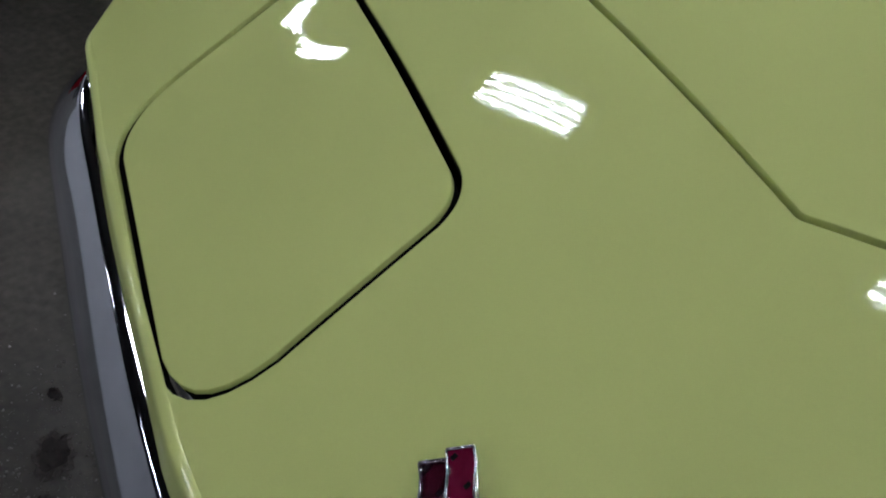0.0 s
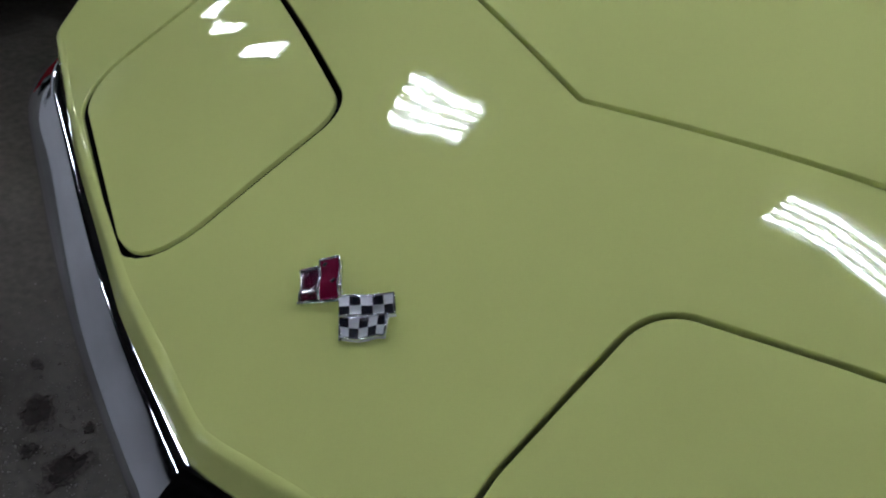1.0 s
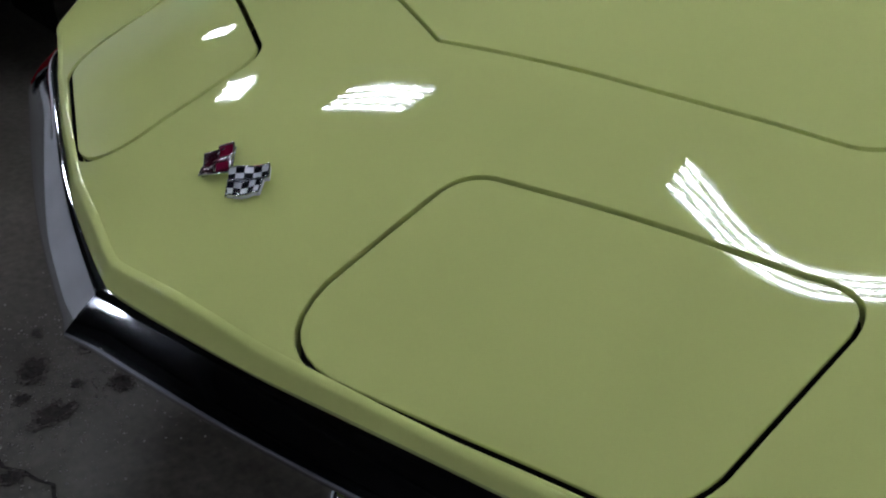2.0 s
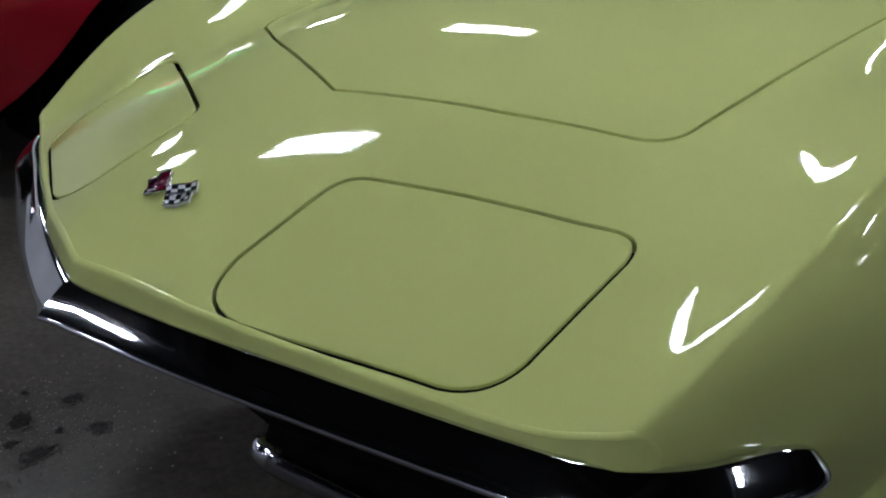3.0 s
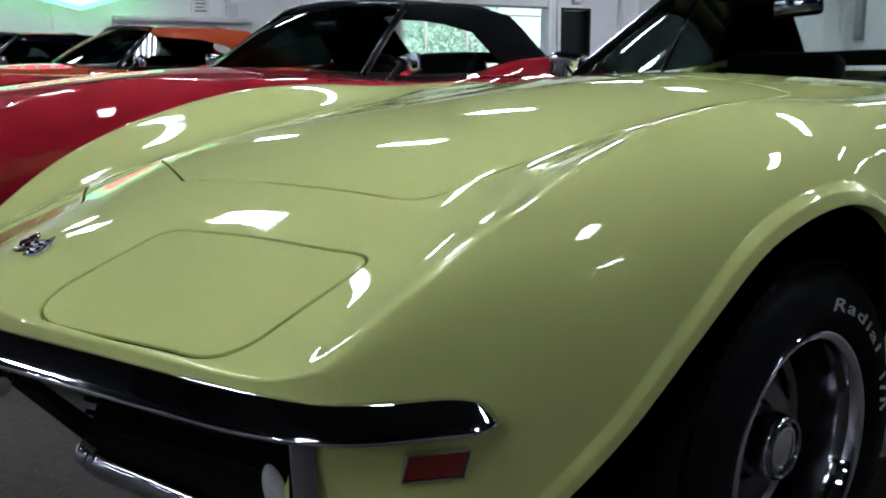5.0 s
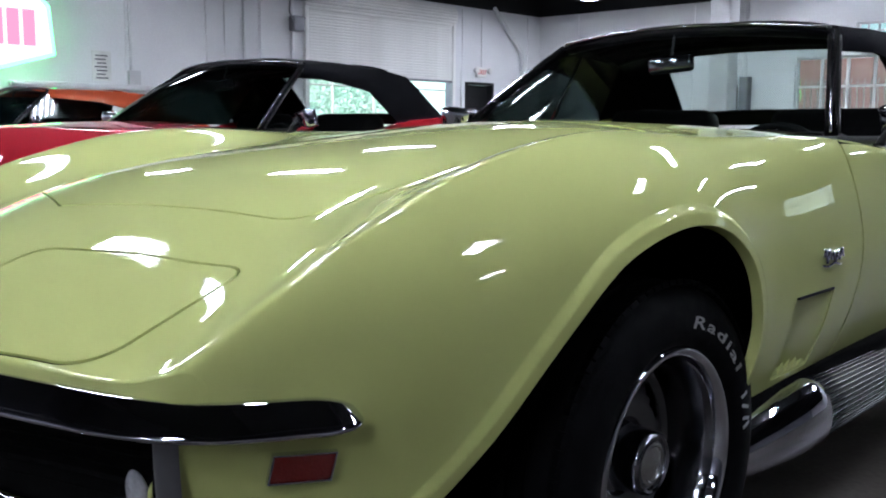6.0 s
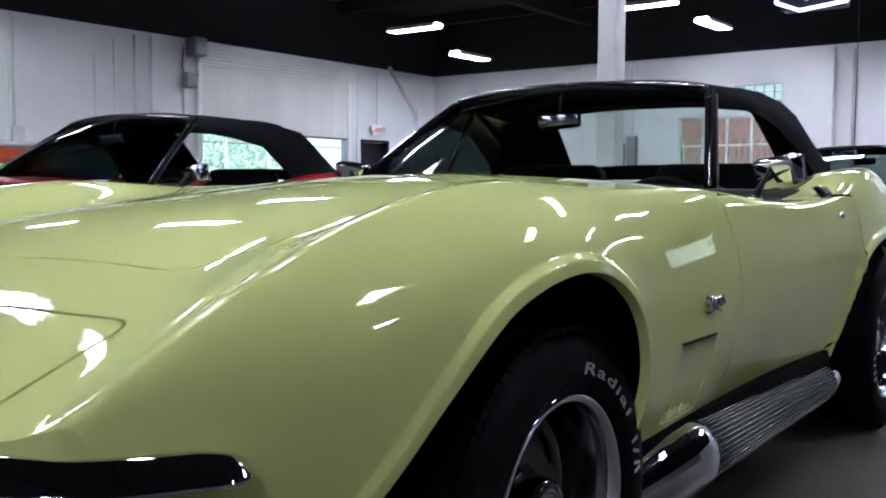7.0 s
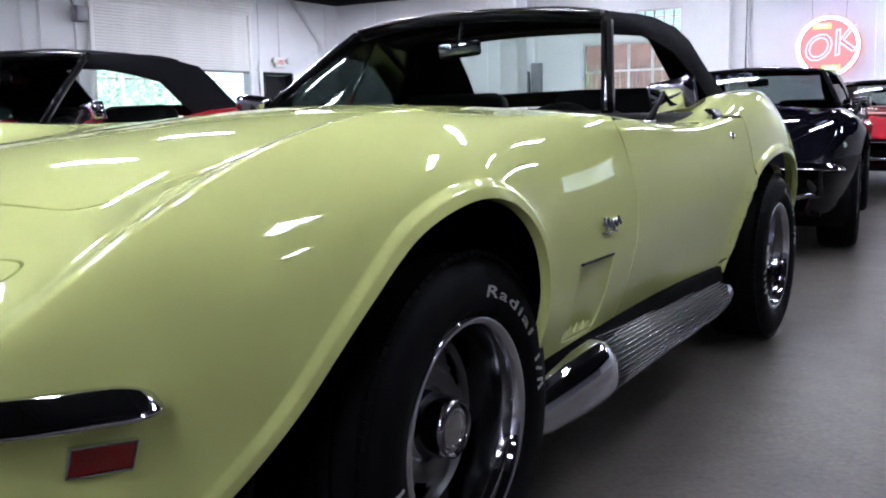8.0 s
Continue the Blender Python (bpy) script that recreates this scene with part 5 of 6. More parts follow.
CEILING = node_mat("dark_ceiling_paint", (0.006, 0.0055, 0.007), rough=0.9, grain=0.3, bump=0.3)
STEEL = node_mat("painted_steel", (0.66, 0.66, 0.67), rough=0.5, grain=0.05, second=(0.55, 0.55, 0.56), blotch=2.0)
SHUTTER = node_mat("shutter_paint", (0.80, 0.79, 0.77), rough=0.5, grain=0.05, second=(0.72, 0.71, 0.69), blotch=1.2, bump=0.1)
GREY = node_mat("grey_metal", (0.20, 0.20, 0.22), rough=0.45, metal=0.4, grain=0.1)
PAPER = node_mat("white_paper", (0.75, 0.75, 0.73), rough=0.8, grain=0.03)
INK = node_mat("grey_ink", (0.16, 0.16, 0.18), rough=0.8, grain=0.05)
BRICK_RED = node_mat("pale_red_paint", (0.50, 0.27, 0.28), rough=0.8, grain=0.2, grain_size=20, second=(0.54, 0.32, 0.33), bump=0.3)
# leaf green paled far up: the glare of daylight is in the colour
LEAF = node_mat("glare_pale_leaf", (0.64, 0.86, 0.76), rough=0.7, grain=0.10, grain_size=3, second=(0.72, 0.88, 0.80), blotch=1.0)
GROUND = node_mat("outside_ground", (0.22, 0.21, 0.19), rough=0.9, grain=0.2, second=(0.16, 0.15, 0.13))


def structure(name, bm, mat, label, category="", auto=40):
    ob = part(name, bm, mat, None, label, auto=auto)
    return tagged(ob, label, category or name.split("_")[0], kind="structure")


floor = structure("floor", box_bm(0, 3, -0.05, 30, 34, 0.1), CONCRETE, "worn grey sealed concrete floor with dark stains", "floor")
structure("ground", box_bm(-34, 5, -0.06, 38, 120, 0.1), GROUND, "bare ground outside the open shutter door", "ground")


def chip(x, y, r, seed):
    """A shallow jagged scar in the floor with a crumbled pale rim."""
    rnd = random.Random(seed)
    bm = bmesh.new()
    n = 26
    off = [0.62 + 0.60 * rnd.random() for _ in range(n)]
    off = [(off[i] * 2 + off[i - 1] + off[(i + 1) % n]) / 4 for i in range(n)]
    turn, long = rnd.random() * 3, 1.05 + rnd.random() * 0.35

    def ring(rr, z, jag):
        row = []
        for k in range(n):
            a = 2 * math.pi * k / n
            q = r * rr * off[k] * (1 + jag * (rnd.random() - 0.5))
            px, py = q * long * math.cos(a), q * math.sin(a) / long ** 0.5
            row.append(bm.verts.new((x + px * math.cos(turn) - py * math.sin(turn), y + px * math.sin(turn) + py * math.cos(turn), z + rnd.random() * 0.002)))
        return row

    rings = [ring(1.0, 0.0006, 0.5), ring(0.88, 0.0022, 0.45), ring(0.72, 0.0010, 0.35)]
    for a, b in zip(rings, rings[1:]):
        for k in range(n):
            bm.faces.new((a[k], a[(k + 1) % n], b[(k + 1) % n], b[k]))
    bmesh.ops.recalc_face_normals(bm, faces=bm.faces)
    part("crumbled_rim", bm, RUBBLE, floor, "pale crumbled rim")
    # the middle is flat; its dark colour gives the shade of a pit
    bm = bmesh.new()
    bm.faces.new(ring(0.74, 0.0012, 0.1))
    bmesh.ops.triangulate(bm, faces=bm.faces[:])
    bmesh.ops.recalc_face_normals(bm, faces=bm.faces)
    part("chipped_patch", bm, CHIP, floor, "flat chipped patch, darkened for a pit's depth")


def wall_with_holes(name, axis, at, lo, hi, height, holes, label, mat=None):
    """A wall 0.2 thick in the plane x = at or y = at, whose openings go through it."""
    bm = bmesh.new()
    cuts = sorted({lo, hi, *[h[0] for h in holes], *[h[1] for h in holes]})
    for a, b in zip(cuts, cuts[1:]):
        m = (a + b) / 2
        spans = [(0.0, height)]
        for h in holes:
            if h[0] <= m <= h[1]:
                nxt = []
                for z0, z1 in spans:
                    if h[2] > z0:
                        nxt.append((z0, min(z1, h[2])))
                    if h[3] < z1:
                        nxt.append((max(z0, h[3]), z1))
                spans = [s for s in nxt if s[1] - s[0] > 1e-6]
        for z0, z1 in spans:
            s = (0.2, b - a, z1 - z0) if axis == "x" else (b - a, 0.2, z1 - z0)
            c = (at, m, (z0 + z1) / 2) if axis == "x" else (m, at, (z0 + z1) / 2)
            bm = join_bm(bm, box_bm(*c, *s))
    bmesh.ops.remove_doubles(bm, verts=bm.verts, dist=1e-4)
    return structure(name, bm, mat or WALL, label, "wall")


ROLL = (10.85, 15.25, 0.0, 3.30)
EXIT_DOOR = (15.72, 16.74, 0.0, 2.07)
LOW_WIN, HIGH_WIN = (-7.0, -4.85, 1.25, 2.48), (-5.78, -4.72, 2.58, 3.14)
FRONT_WIN = (7.6, 8.9, 2.15, 3.55)
wall_west = wall_with_holes("wall_west", "x", WALL_A - 0.1, WALL_D, WALL_B, WALL_H + 0.06, [ROLL, EXIT_DOOR], "white painted wall with seams, conduits and a shutter door")
wall_north = wall_with_holes("wall_north", "y", WALL_B + 0.1, WALL_A - 0.2, WALL_C + 0.2, WALL_H + 0.06, [LOW_WIN, HIGH_WIN, FRONT_WIN], "white painted rear wall with barred windows")
# two unseen closing walls, dark to cut side light and bumper reflections
wall_east = wall_with_holes("wall_east", "x", WALL_C + 0.1, WALL_D, WALL_B, WALL_H + 0.06, [], "plain unseen side wall, dark grey to dim the side light", DARK_WALL)
wall_south = wall_with_holes("wall_south", "y", WALL_D - 0.1, WALL_A - 0.2, WALL_C + 0.2, WALL_H + 0.06, [], "plain unseen front wall, dark grey for dark reflections", DARK_WALL)
# dark band above the white walls, and the dark ceiling
for nm, cx, cy, sx, sy in (("trim_west", WALL_A - 0.12, 3.3, 0.16, 31), ("trim_north", -0.4, WALL_B + 0.12, 27, 0.16), ("trim_east", WALL_C + 0.12, 3.3, 0.16, 31), ("trim_south", -0.4, WALL_D - 0.12, 27, 0.16)):
    structure(nm, box_bm(cx, cy, (WALL_H + CEIL_Z) / 2 + 0.03, sx, sy, CEIL_Z - WALL_H), CEILING, "black painted upper wall", "wall")
bm = box_bm(-0.4, 3.3, CEIL_Z + 0.08, 27.4, 31.4, 0.16)
for y in np.arange(-11, 18.5, 2.6):
    bm = join_bm(bm, box_bm(-0.4, y, CEIL_Z - 0.14, 26.8, 0.10, 0.28))
for x in (-9.2, -2.6, 4.0, 10.0):
    bm = join_bm(bm, box_bm(x, 3.3, CEIL_Z - 0.26, 0.2, 30.4, 0.5))
structure("ceiling", bm, CEILING, "black painted ceiling with open joists", "ceiling")

# seams, pilasters and conduits on the walls
for k, y in enumerate((-4.4, -1.6, 1.2, 4.05, 7.0, 9.86, 15.62, 18.1)):
    w = 0.20 if k in (5,) else 0.05
    structure("pilaster", box_bm(WALL_A + (0.05 if w > 0.1 else 0.012), y, WALL_H / 2, 0.10 if w > 0.1 else 0.024, w, WALL_H), WALL, "white painted pilaster", "trim")
for x in (-12.6, -9.4, -8.2, -3.85, -1.0, 2.2, 5.5):
    w = 0.28 if x == -3.85 else 0.05
    structure("pilaster", box_bm(x, WALL_B - (0.06 if w > 0.1 else 0.012), WALL_H / 2, w, 0.12 if w > 0.1 else 0.024, WALL_H), WALL, "white painted pilaster", "trim")
for p0, p1, r in (((WALL_A + 0.04, 7.05, 1.9), (WALL_A + 0.04, 7.05, 3.7), 0.025), ((WALL_A + 0.04, 8.57, 1.0), (WALL_A + 0.04, 8.57, 3.3), 0.018), ((WALL_A + 0.04, 8.97, 1.0), (WALL_A + 0.04, 8.97, 3.6), 0.014), ((WALL_A + 0.05, 9.40, 0.8), (WALL_A + 0.05, 9.40, 3.72), 0.03), ((WALL_A + 0.04, 16.27, 2.4), (WALL_A + 0.04, 16.27, 3.7), 0.012), ((WALL_A + 0.04, 10.55, 0.4), (WALL_A + 0.04, 10.55, 3.6), 0.03),
                  ((WALL_A + 0.04, 15.55, 1.2), (WALL_A + 0.04, 15.55, 2.3), 0.02), ((-3.35, WALL_B - 0.05, 0.5), (-3.35, WALL_B - 0.05, 3.7), 0.03), ((-8.6, WALL_B - 0.05, 2.6), (-8.6, WALL_B - 0.05, 3.7), 0.02)):
    tagged(part("conduit", tube_bm([p0, p1], r, 8), STEEL, None, smooth=True), "white painted wall conduit", "conduit", kind="structure")
tagged(part("drain_pipe", tube_bm([(WALL_A + 0.10, 16.66, 3.85), (WALL_A + 0.10, 16.8, 3.72), (WALL_A + 0.10, 17.72, 2.86), (WALL_A + 0.10, 17.76, 2.7), (WALL_A + 0.10, 17.76, 0.0)], 0.055, 10), STEEL, None, smooth=True),
       "white painted slanting drain pipe on the wall", "pipe")
box = tagged(part("switch_box", box_bm(WALL_A + 0.05, 7.1, 1.75, 0.1, 0.22, 0.32, 0.01), STEEL, None), "white electrical box on the wall", "box")

for x0b, x1b, z0b, z1b in ((-8.45, -8.27, 1.30, 1.93), (-8.17, -7.95, 1.25, 2.11)):
    bx = thing("wall_cabinet", "dark grey metal electrical cabinet on the rear wall", "cabinet", Matrix.Identity(4))
    part("case", box_bm((x0b + x1b) / 2, WALL_B - 0.09, (z0b + z1b) / 2, x1b - x0b, 0.18, z1b - z0b, 0.01), GREY, bx, auto=50)
    part("door", box_bm((x0b + x1b) / 2, WALL_B - 0.186, (z0b + z1b) / 2, x1b - x0b - 0.03, 0.012, z1b - z0b - 0.03, 0.004), GREY, bx, auto=50)
    part("conduit", tube_bm([((x0b + x1b) / 2, WALL_B - 0.06, z1b), ((x0b + x1b) / 2, WALL_B - 0.06, WALL_H - 0.05)], 0.014, 6), STEEL, bx, smooth=True)

# shutter door, half raised
shutter = thing("shutter_door", "half-raised white slatted roll-up shutter door", "door", Matrix.Identity(4))
y0, y1 = ROLL[0], ROLL[1]
n = 28
for k in range(n):
    z = 2.06 + (3.74 - 2.06) * (k + 0.5) / n
    if k == 0:
        slat = box_bm(0, 0, 0, 0.024, y1 - y0 - 0.10, 0.062, 0.009)
        first = part("slat", slat, SHUTTER, shutter, auto=50)
        first.location = (WALL_A + 0.05, (y0 + y1) / 2, z)
    else:
        o = new("slat", first.data)
        o.parent, o.location = shutter, (WALL_A + 0.05, (y0 + y1) / 2, z)
part("bottom_bar", box_bm(WALL_A + 0.05, (y0 + y1) / 2, 2.035, 0.06, y1 - y0 - 0.06, 0.05, 0.01), GREY, shutter, auto=50)
for k in range(7):
    # the rolled-up part bulges a little at the head
    o = part("roll_slat", box_bm(WALL_A + 0.07 + 0.09 * math.sin(math.pi * (k + 0.5) / 7), (y0 + y1) / 2, 3.33 + 0.066 * k, 0.03, y1 - y0 + 0.06, 0.060, 0.010), SHUTTER, shutter, auto=50)
for y in (y0 + 0.02, y1 - 0.02):
    part("guide", box_bm(WALL_A + 0.06, y, 1.75, 0.10, 0.09, 3.5, 0.008), SHUTTER, shutter, auto=50)
part("motor", box_bm(WALL_A + 0.28, y0 - 0.20, 3.62, 0.34, 0.30, 0.36, 0.04), GREY, shutter, "dark shutter motor", auto=50)
part("chain_box", box_bm(WALL_A + 0.16, y0 - 0.28, 2.98, 0.20, 0.26, 0.30, 0.03), GREY, shutter, auto=50)
part("cable", tube_bm([(WALL_A + 0.2, y0 - 0.45, 3.6), (WALL_A + 0.22, y0 - 0.5, 3.2), (WALL_A + 0.2, y0 - 0.3, 2.85), (WALL_A + 0.2, y0 - 0.1, 3.1)], 0.02, 6), GREY, shutter, smooth=True)

# exit doorway, its sign with two lamp heads
door = thing("door_1", "dark open doorway in the white wall", "door", Matrix.Identity(4), kind="structure")
ym = (EXIT_DOOR[0] + EXIT_DOOR[1]) / 2
part("frame", join_bm(box_bm(WALL_A - 0.08, EXIT_DOOR[0] + 0.03, 1.03, 0.24, 0.06, 2.06), box_bm(WALL_A - 0.08, EXIT_DOOR[1] - 0.03, 1.03, 0.24, 0.06, 2.06), box_bm(WALL_A - 0.08, ym, 2.035, 0.24, 0.92, 0.06)), BLACK, door)
part("leaf", box_bm(WALL_A - 0.16, ym, 1.0, 0.05, 0.92, 2.0, 0.005), BLACK, door)
ex = thing("exit_sign", "white emergency exit sign with two lamp heads", "sign", Matrix.Identity(4))
part("case", box_bm(WALL_A + 0.05, 16.24, 2.30, 0.08, 0.34, 0.24, 0.015), PAPER, ex, auto=50)
for s in (-1, 1):
    part("lamp_head", placed(lathe_bm([(0.0, 0.06), (0.06, 0.06), (0.075, 0.03), (0.05, -0.04), (0.0, -0.05)], "x", 16), Matrix.Translation((WALL_A + 0.10, 16.24 + 0.24 * s, 2.34))), PAPER, ex, auto=50)


def flat_text(body, size, name, mat, parent, m, shear=0.0, extrude=0.006, bevel=0.0, fill="BOTH"):
    cu = bpy.data.curves.new(name, "FONT")
    cu.body, cu.size, cu.align_x, cu.align_y, cu.extrude, cu.shear, cu.resolution_u, cu.bevel_depth = body, size, "CENTER", "CENTER", extrude, shear, 3, bevel
    cu.fill_mode = fill
    tmp = bpy.data.objects.new(name, cu)
    scene.collection.objects.link(tmp)
    bpy.context.view_layer.update()
    me = bpy.data.meshes.new_from_object(tmp.evaluated_get(bpy.context.evaluated_depsgraph_get()))
    bpy.data.objects.remove(tmp)
    bm = bmesh.new()
    bm.from_mesh(me)
    bpy.data.meshes.remove(me)
    bmesh.ops.transform(bm, matrix=m, verts=bm.verts)
    return part(name, bm, mat, parent)


FACE_EAST = Matrix(((0, 0, 1, 0), (1, 0, 0, 0), (0, 1, 0, 0), (0, 0, 0, 1)))      # text that faces +x, reads along +y
FACE_SOUTH = Matrix(((1, 0, 0, 0), (0, 0, -1, 0), (0, 1, 0, 0), (0, 0, 0, 1)))    # text that faces -y, reads along +x
flat_text("EXIT", 0.15, "lettering", node_mat("exit_red", (0.55, 0.10, 0.09), rough=0.5), ex, Matrix.Translation((WALL_A + 0.096, 16.24, 2.30)) @ FACE_EAST)

# notice sheet and long rail on the wall
nt = thing("wall_notice", "white notice sheet with grey lines of print", "notice", Matrix.Identity(4))
part("sheet", box_bm(WALL_A + 0.012, 6.53, 1.96, 0.012, 0.34, 0.50), PAPER, nt)
for k in range(7):
    part("print_line", box_bm(WALL_A + 0.020, 6.53 - 0.02 * (k % 2), 2.13 - 0.062 * k, 0.004, 0.22 - 0.03 * (k % 3), 0.024), INK, nt)
rail = tagged(part("wall_rail", box_bm(WALL_A + 0.10, 6.2, 1.61, 0.16, 2.5, 0.09, 0.02), STEEL, None, auto=50), "long white metal rail along the wall", "rail")

# free-standing column
col = thing("column", "white painted steel column", "column", Matrix.Identity(4), kind="structure")
part("shaft", box_bm(-2.62, 6.85, CEIL_Z / 2, 0.20, 0.20, CEIL_Z, 0.02), STEEL, col, auto=50)
part("foot_plate", box_bm(-2.62, 6.85, 0.012, 0.36, 0.36, 0.024, 0.004), STEEL, col, auto=50)


# windows with bars
def window(name, x0, x1, z0, z1, cols, rows, label, axis="y", at=None, half=0.018):
    w = thing(name, label, "window", Matrix.Identity(4), kind="structure")
    at = at if at is not None else WALL_B + 0.1

    def bar(a0, a1, b0, b1, thick, depth, nm, off=0.0):
        c = ((a0 + a1) / 2, (b0 + b1) / 2)
        if axis == "y":
            return part(nm, box_bm(c[0], at - off, c[1], a1 - a0, depth, b1 - b0, 0.004), STEEL, w)
        return part(nm, box_bm(at - off, c[0], c[1], depth, a1 - a0, b1 - b0, 0.004), STEEL, w)

    bar(x0, x1, z0, z0 + 0.05, 0, 0.14, "window_sill")
    bar(x0, x1, z1 - 0.05, z1, 0, 0.10, "window_frame")
    bar(x0, x0 + 0.05, z0 + 0.05, z1 - 0.05, 0, 0.10, "window_frame")
    bar(x1 - 0.05, x1, z0 + 0.05, z1 - 0.05, 0, 0.10, "window_frame")
    for k in range(1, cols):
        x = x0 + (x1 - x0) * k / cols
        bar(x - half, x + half, z0 + 0.05, z1 - 0.05, 0, 0.04, "glazing_bar")
    for k in range(1, rows):
        z = z0 + (z1 - z0) * k / rows
        for j in range(cols):
            a, b = x0 + (x1 - x0) * j / cols, x0 + (x1 - x0) * (j + 1) / cols
            bar(a + 0.052 if j == 0 else a + half + 0.002, b - 0.052 if j == cols - 1 else b - half - 0.002, z - half * 0.8, z + half * 0.8, 0, 0.036, "glazing_bar")
    for j in range(cols):
        for k in range(rows):
            a, b = x0 + (x1 - x0) * j / cols, x0 + (x1 - x0) * (j + 1) / cols
            c, d = z0 + (z1 - z0) * k / rows, z0 + (z1 - z0) * (k + 1) / rows
            q = box_bm((a + b) / 2, at + 0.004, (c + d) / 2, b - a - 0.04, 0.006, d - c - 0.04) if axis == "y" else box_bm(at + 0.004, (a + b) / 2, (c + d) / 2, 0.006, b - a - 0.04, d - c - 0.04)
            o = part("pane", q, GLASS, w)
            o.visible_shadow = False
    return w


low_window = window("window_1", *LOW_WIN, 4, 2, "steel-framed window with white glazing bars and a red wall outside", half=0.03)
for k in range(15):
    # slim guard bars outside the lower panes
    x = LOW_WIN[0] + 0.12 + 0.137 * k
    part("guard_bar", tube_bm([(x, WALL_B + 0.24, 1.28), (x + 0.012, WALL_B + 0.26, 1.6), (x - 0.01, WALL_B + 0.26, 1.9), (x + 0.03, WALL_B + 0.24, 2.02)], 0.012, 6), STEEL, low_window, smooth=True)
window("window_2", *HIGH_WIN, 5, 3, "small steel-framed window with bright daylight")
window("window_3", *FRONT_WIN, 5, 4, "tall daylight window with many panes", half=0.034)

# added glowing sheet that makes the tall window's panes bright in reflections
tagged(part("backdrop", box_bm(8.25, WALL_B + 1.6, 3.2, 3.6, 0.02, 3.6), glow_mat("window_daylight_glow", (0.92, 0.97, 1.0), 3.6), None), "glowing sheet for the daylight outside the tall window", "sky", kind="structure")

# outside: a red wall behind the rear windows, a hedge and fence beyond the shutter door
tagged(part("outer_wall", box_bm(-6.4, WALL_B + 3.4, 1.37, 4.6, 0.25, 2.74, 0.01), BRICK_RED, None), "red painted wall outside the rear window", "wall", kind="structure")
# pale wall stretched past what is seen, to brighten the windows
tagged(part("outer_building", box_bm(0.5, WALL_B + 9.0, 1.7, 34, 0.3, 3.4), WALL, None), "pale wall outside the windows, widened to brighten their panes", "building", kind="structure")
rnd = random.Random(4)
verts, faces = [], []
for k in range(30000):
    a = Vector((WALL_A - 5.2 - rnd.random() * 1.2, 6 + rnd.random() * 13.2, 0.05 + 2.9 * rnd.random() ** 0.8))
    d = Vector((rnd.gauss(0, 1), rnd.gauss(0, 1), rnd.gauss(0, 1))).normalized()
    e = d.orthogonal().normalized()
    s = 0.03 + 0.05 * rnd.random()
    b = len(verts)
    verts += [a - d * s, a + e * s * 0.5, a + d * s, a - e * s * 0.5]
    faces.append((b, b + 1, b + 2, b + 3))
tagged(part("hedge", mesh_of("hedge", verts, faces, LEAF, smooth=False), None), "dense hedge outside the open door, leaves paled for daylight glare", "hedge", kind="stuff")
# added sheet whose own glow gives the bright haze beyond the hedge
tagged(part("backdrop", box_bm(WALL_A - 7.4, 15, 2.2, 0.02, 26, 4.4), glow_mat("garden_haze_glow", (0.66, 0.95, 0.88), 1.5), None), "glowing sheet for the pale hazy distance behind the hedge", "sky", kind="structure")
fence = thing("fence", "tall thin posts of a fence outside the door", "fence", Matrix.Identity(4))
for k in range(9):
    part("post", tube_bm([(WALL_A - 4.6, 8.0 + 1.5 * k, 0), (WALL_A - 4.6, 8.0 + 1.5 * k, 2.2)], 0.04, 8), STEEL, fence, smooth=True)
part("top_rail", tube_bm([(WALL_A - 4.6, 8.0, 2.1), (WALL_A - 4.6, 20.0, 2.1)], 0.025, 8), STEEL, fence, smooth=True)


# fluorescent fixtures: a white tray with four bare tubes
def fixture(x, y, along_x, z=LAMP_Z):
    m = Matrix.Translation((x, y, z)) @ (Matrix.Identity(4) if along_x else Matrix.Rotation(math.pi / 2, 4, "Z"))
    f = thing("fluorescent_light", "hanging white fluorescent fixture with four lit tubes", "light", m, "ceiling lights")
    q = bmesh.new()
    prof = ((-0.16, -0.02), (-0.148, 0.03), (-0.11, 0.07), (0.11, 0.07), (0.148, 0.03), (0.16, -0.02))
    q = loft_bm([[(xx, a, b) for a, b in prof] for xx in (-0.60, 0.60)])
    part("reflector", solid(q, 0.006), STEEL, f)
    for k in range(4):
        yy = -0.102 + 0.068 * k
        part("tube", tube_bm([(-0.58, yy, -0.005), (0.58, yy, -0.005)], 0.0145, 6), TUBE, f)
    for s in (-0.4, 0.4):
        part("hanger", tube_bm([(s, 0, 0.07), (s, 0, CEIL_Z - z)], 0.003, 4), BLACK, f)
    return f


# (2.4, -4.4), (3.9, -7.4) and (2.6, -10.9) are unseen fill, added to brighten the nose
FIXTURES = ((-6.0, -4.3), (-3.6, -5.2), (2.4, -4.4), (3.9, -7.4), (2.6, -10.9), (9.0, 3.2), (-7.7, 0.5), (-3.35, 0.22), (0.25, 0.32), (4.7, 1.7), (0.2, 5.2), (2.5, 3.4), (-6.9, 6.8), (-4.25, 3.1), (-10.6, 5.0),
            (2.4, 8.3), (-1.6, 9.2), (-5.9, 10.0), (-10.38, 13.5), (-5.65, 13.85), (-0.9, 13.8), (3.8, 13.8), (-10.6, -4.3), (-10.6, 1.3), (-10.6, -10.9), (-6.0, -10.9), (1.0, 17.0))
FIXTURES_ALONG = ((-10.72, 15.92, 3.8), (-5.37, 16.4, LAMP_Z))   # those that hang along the hall
base = None
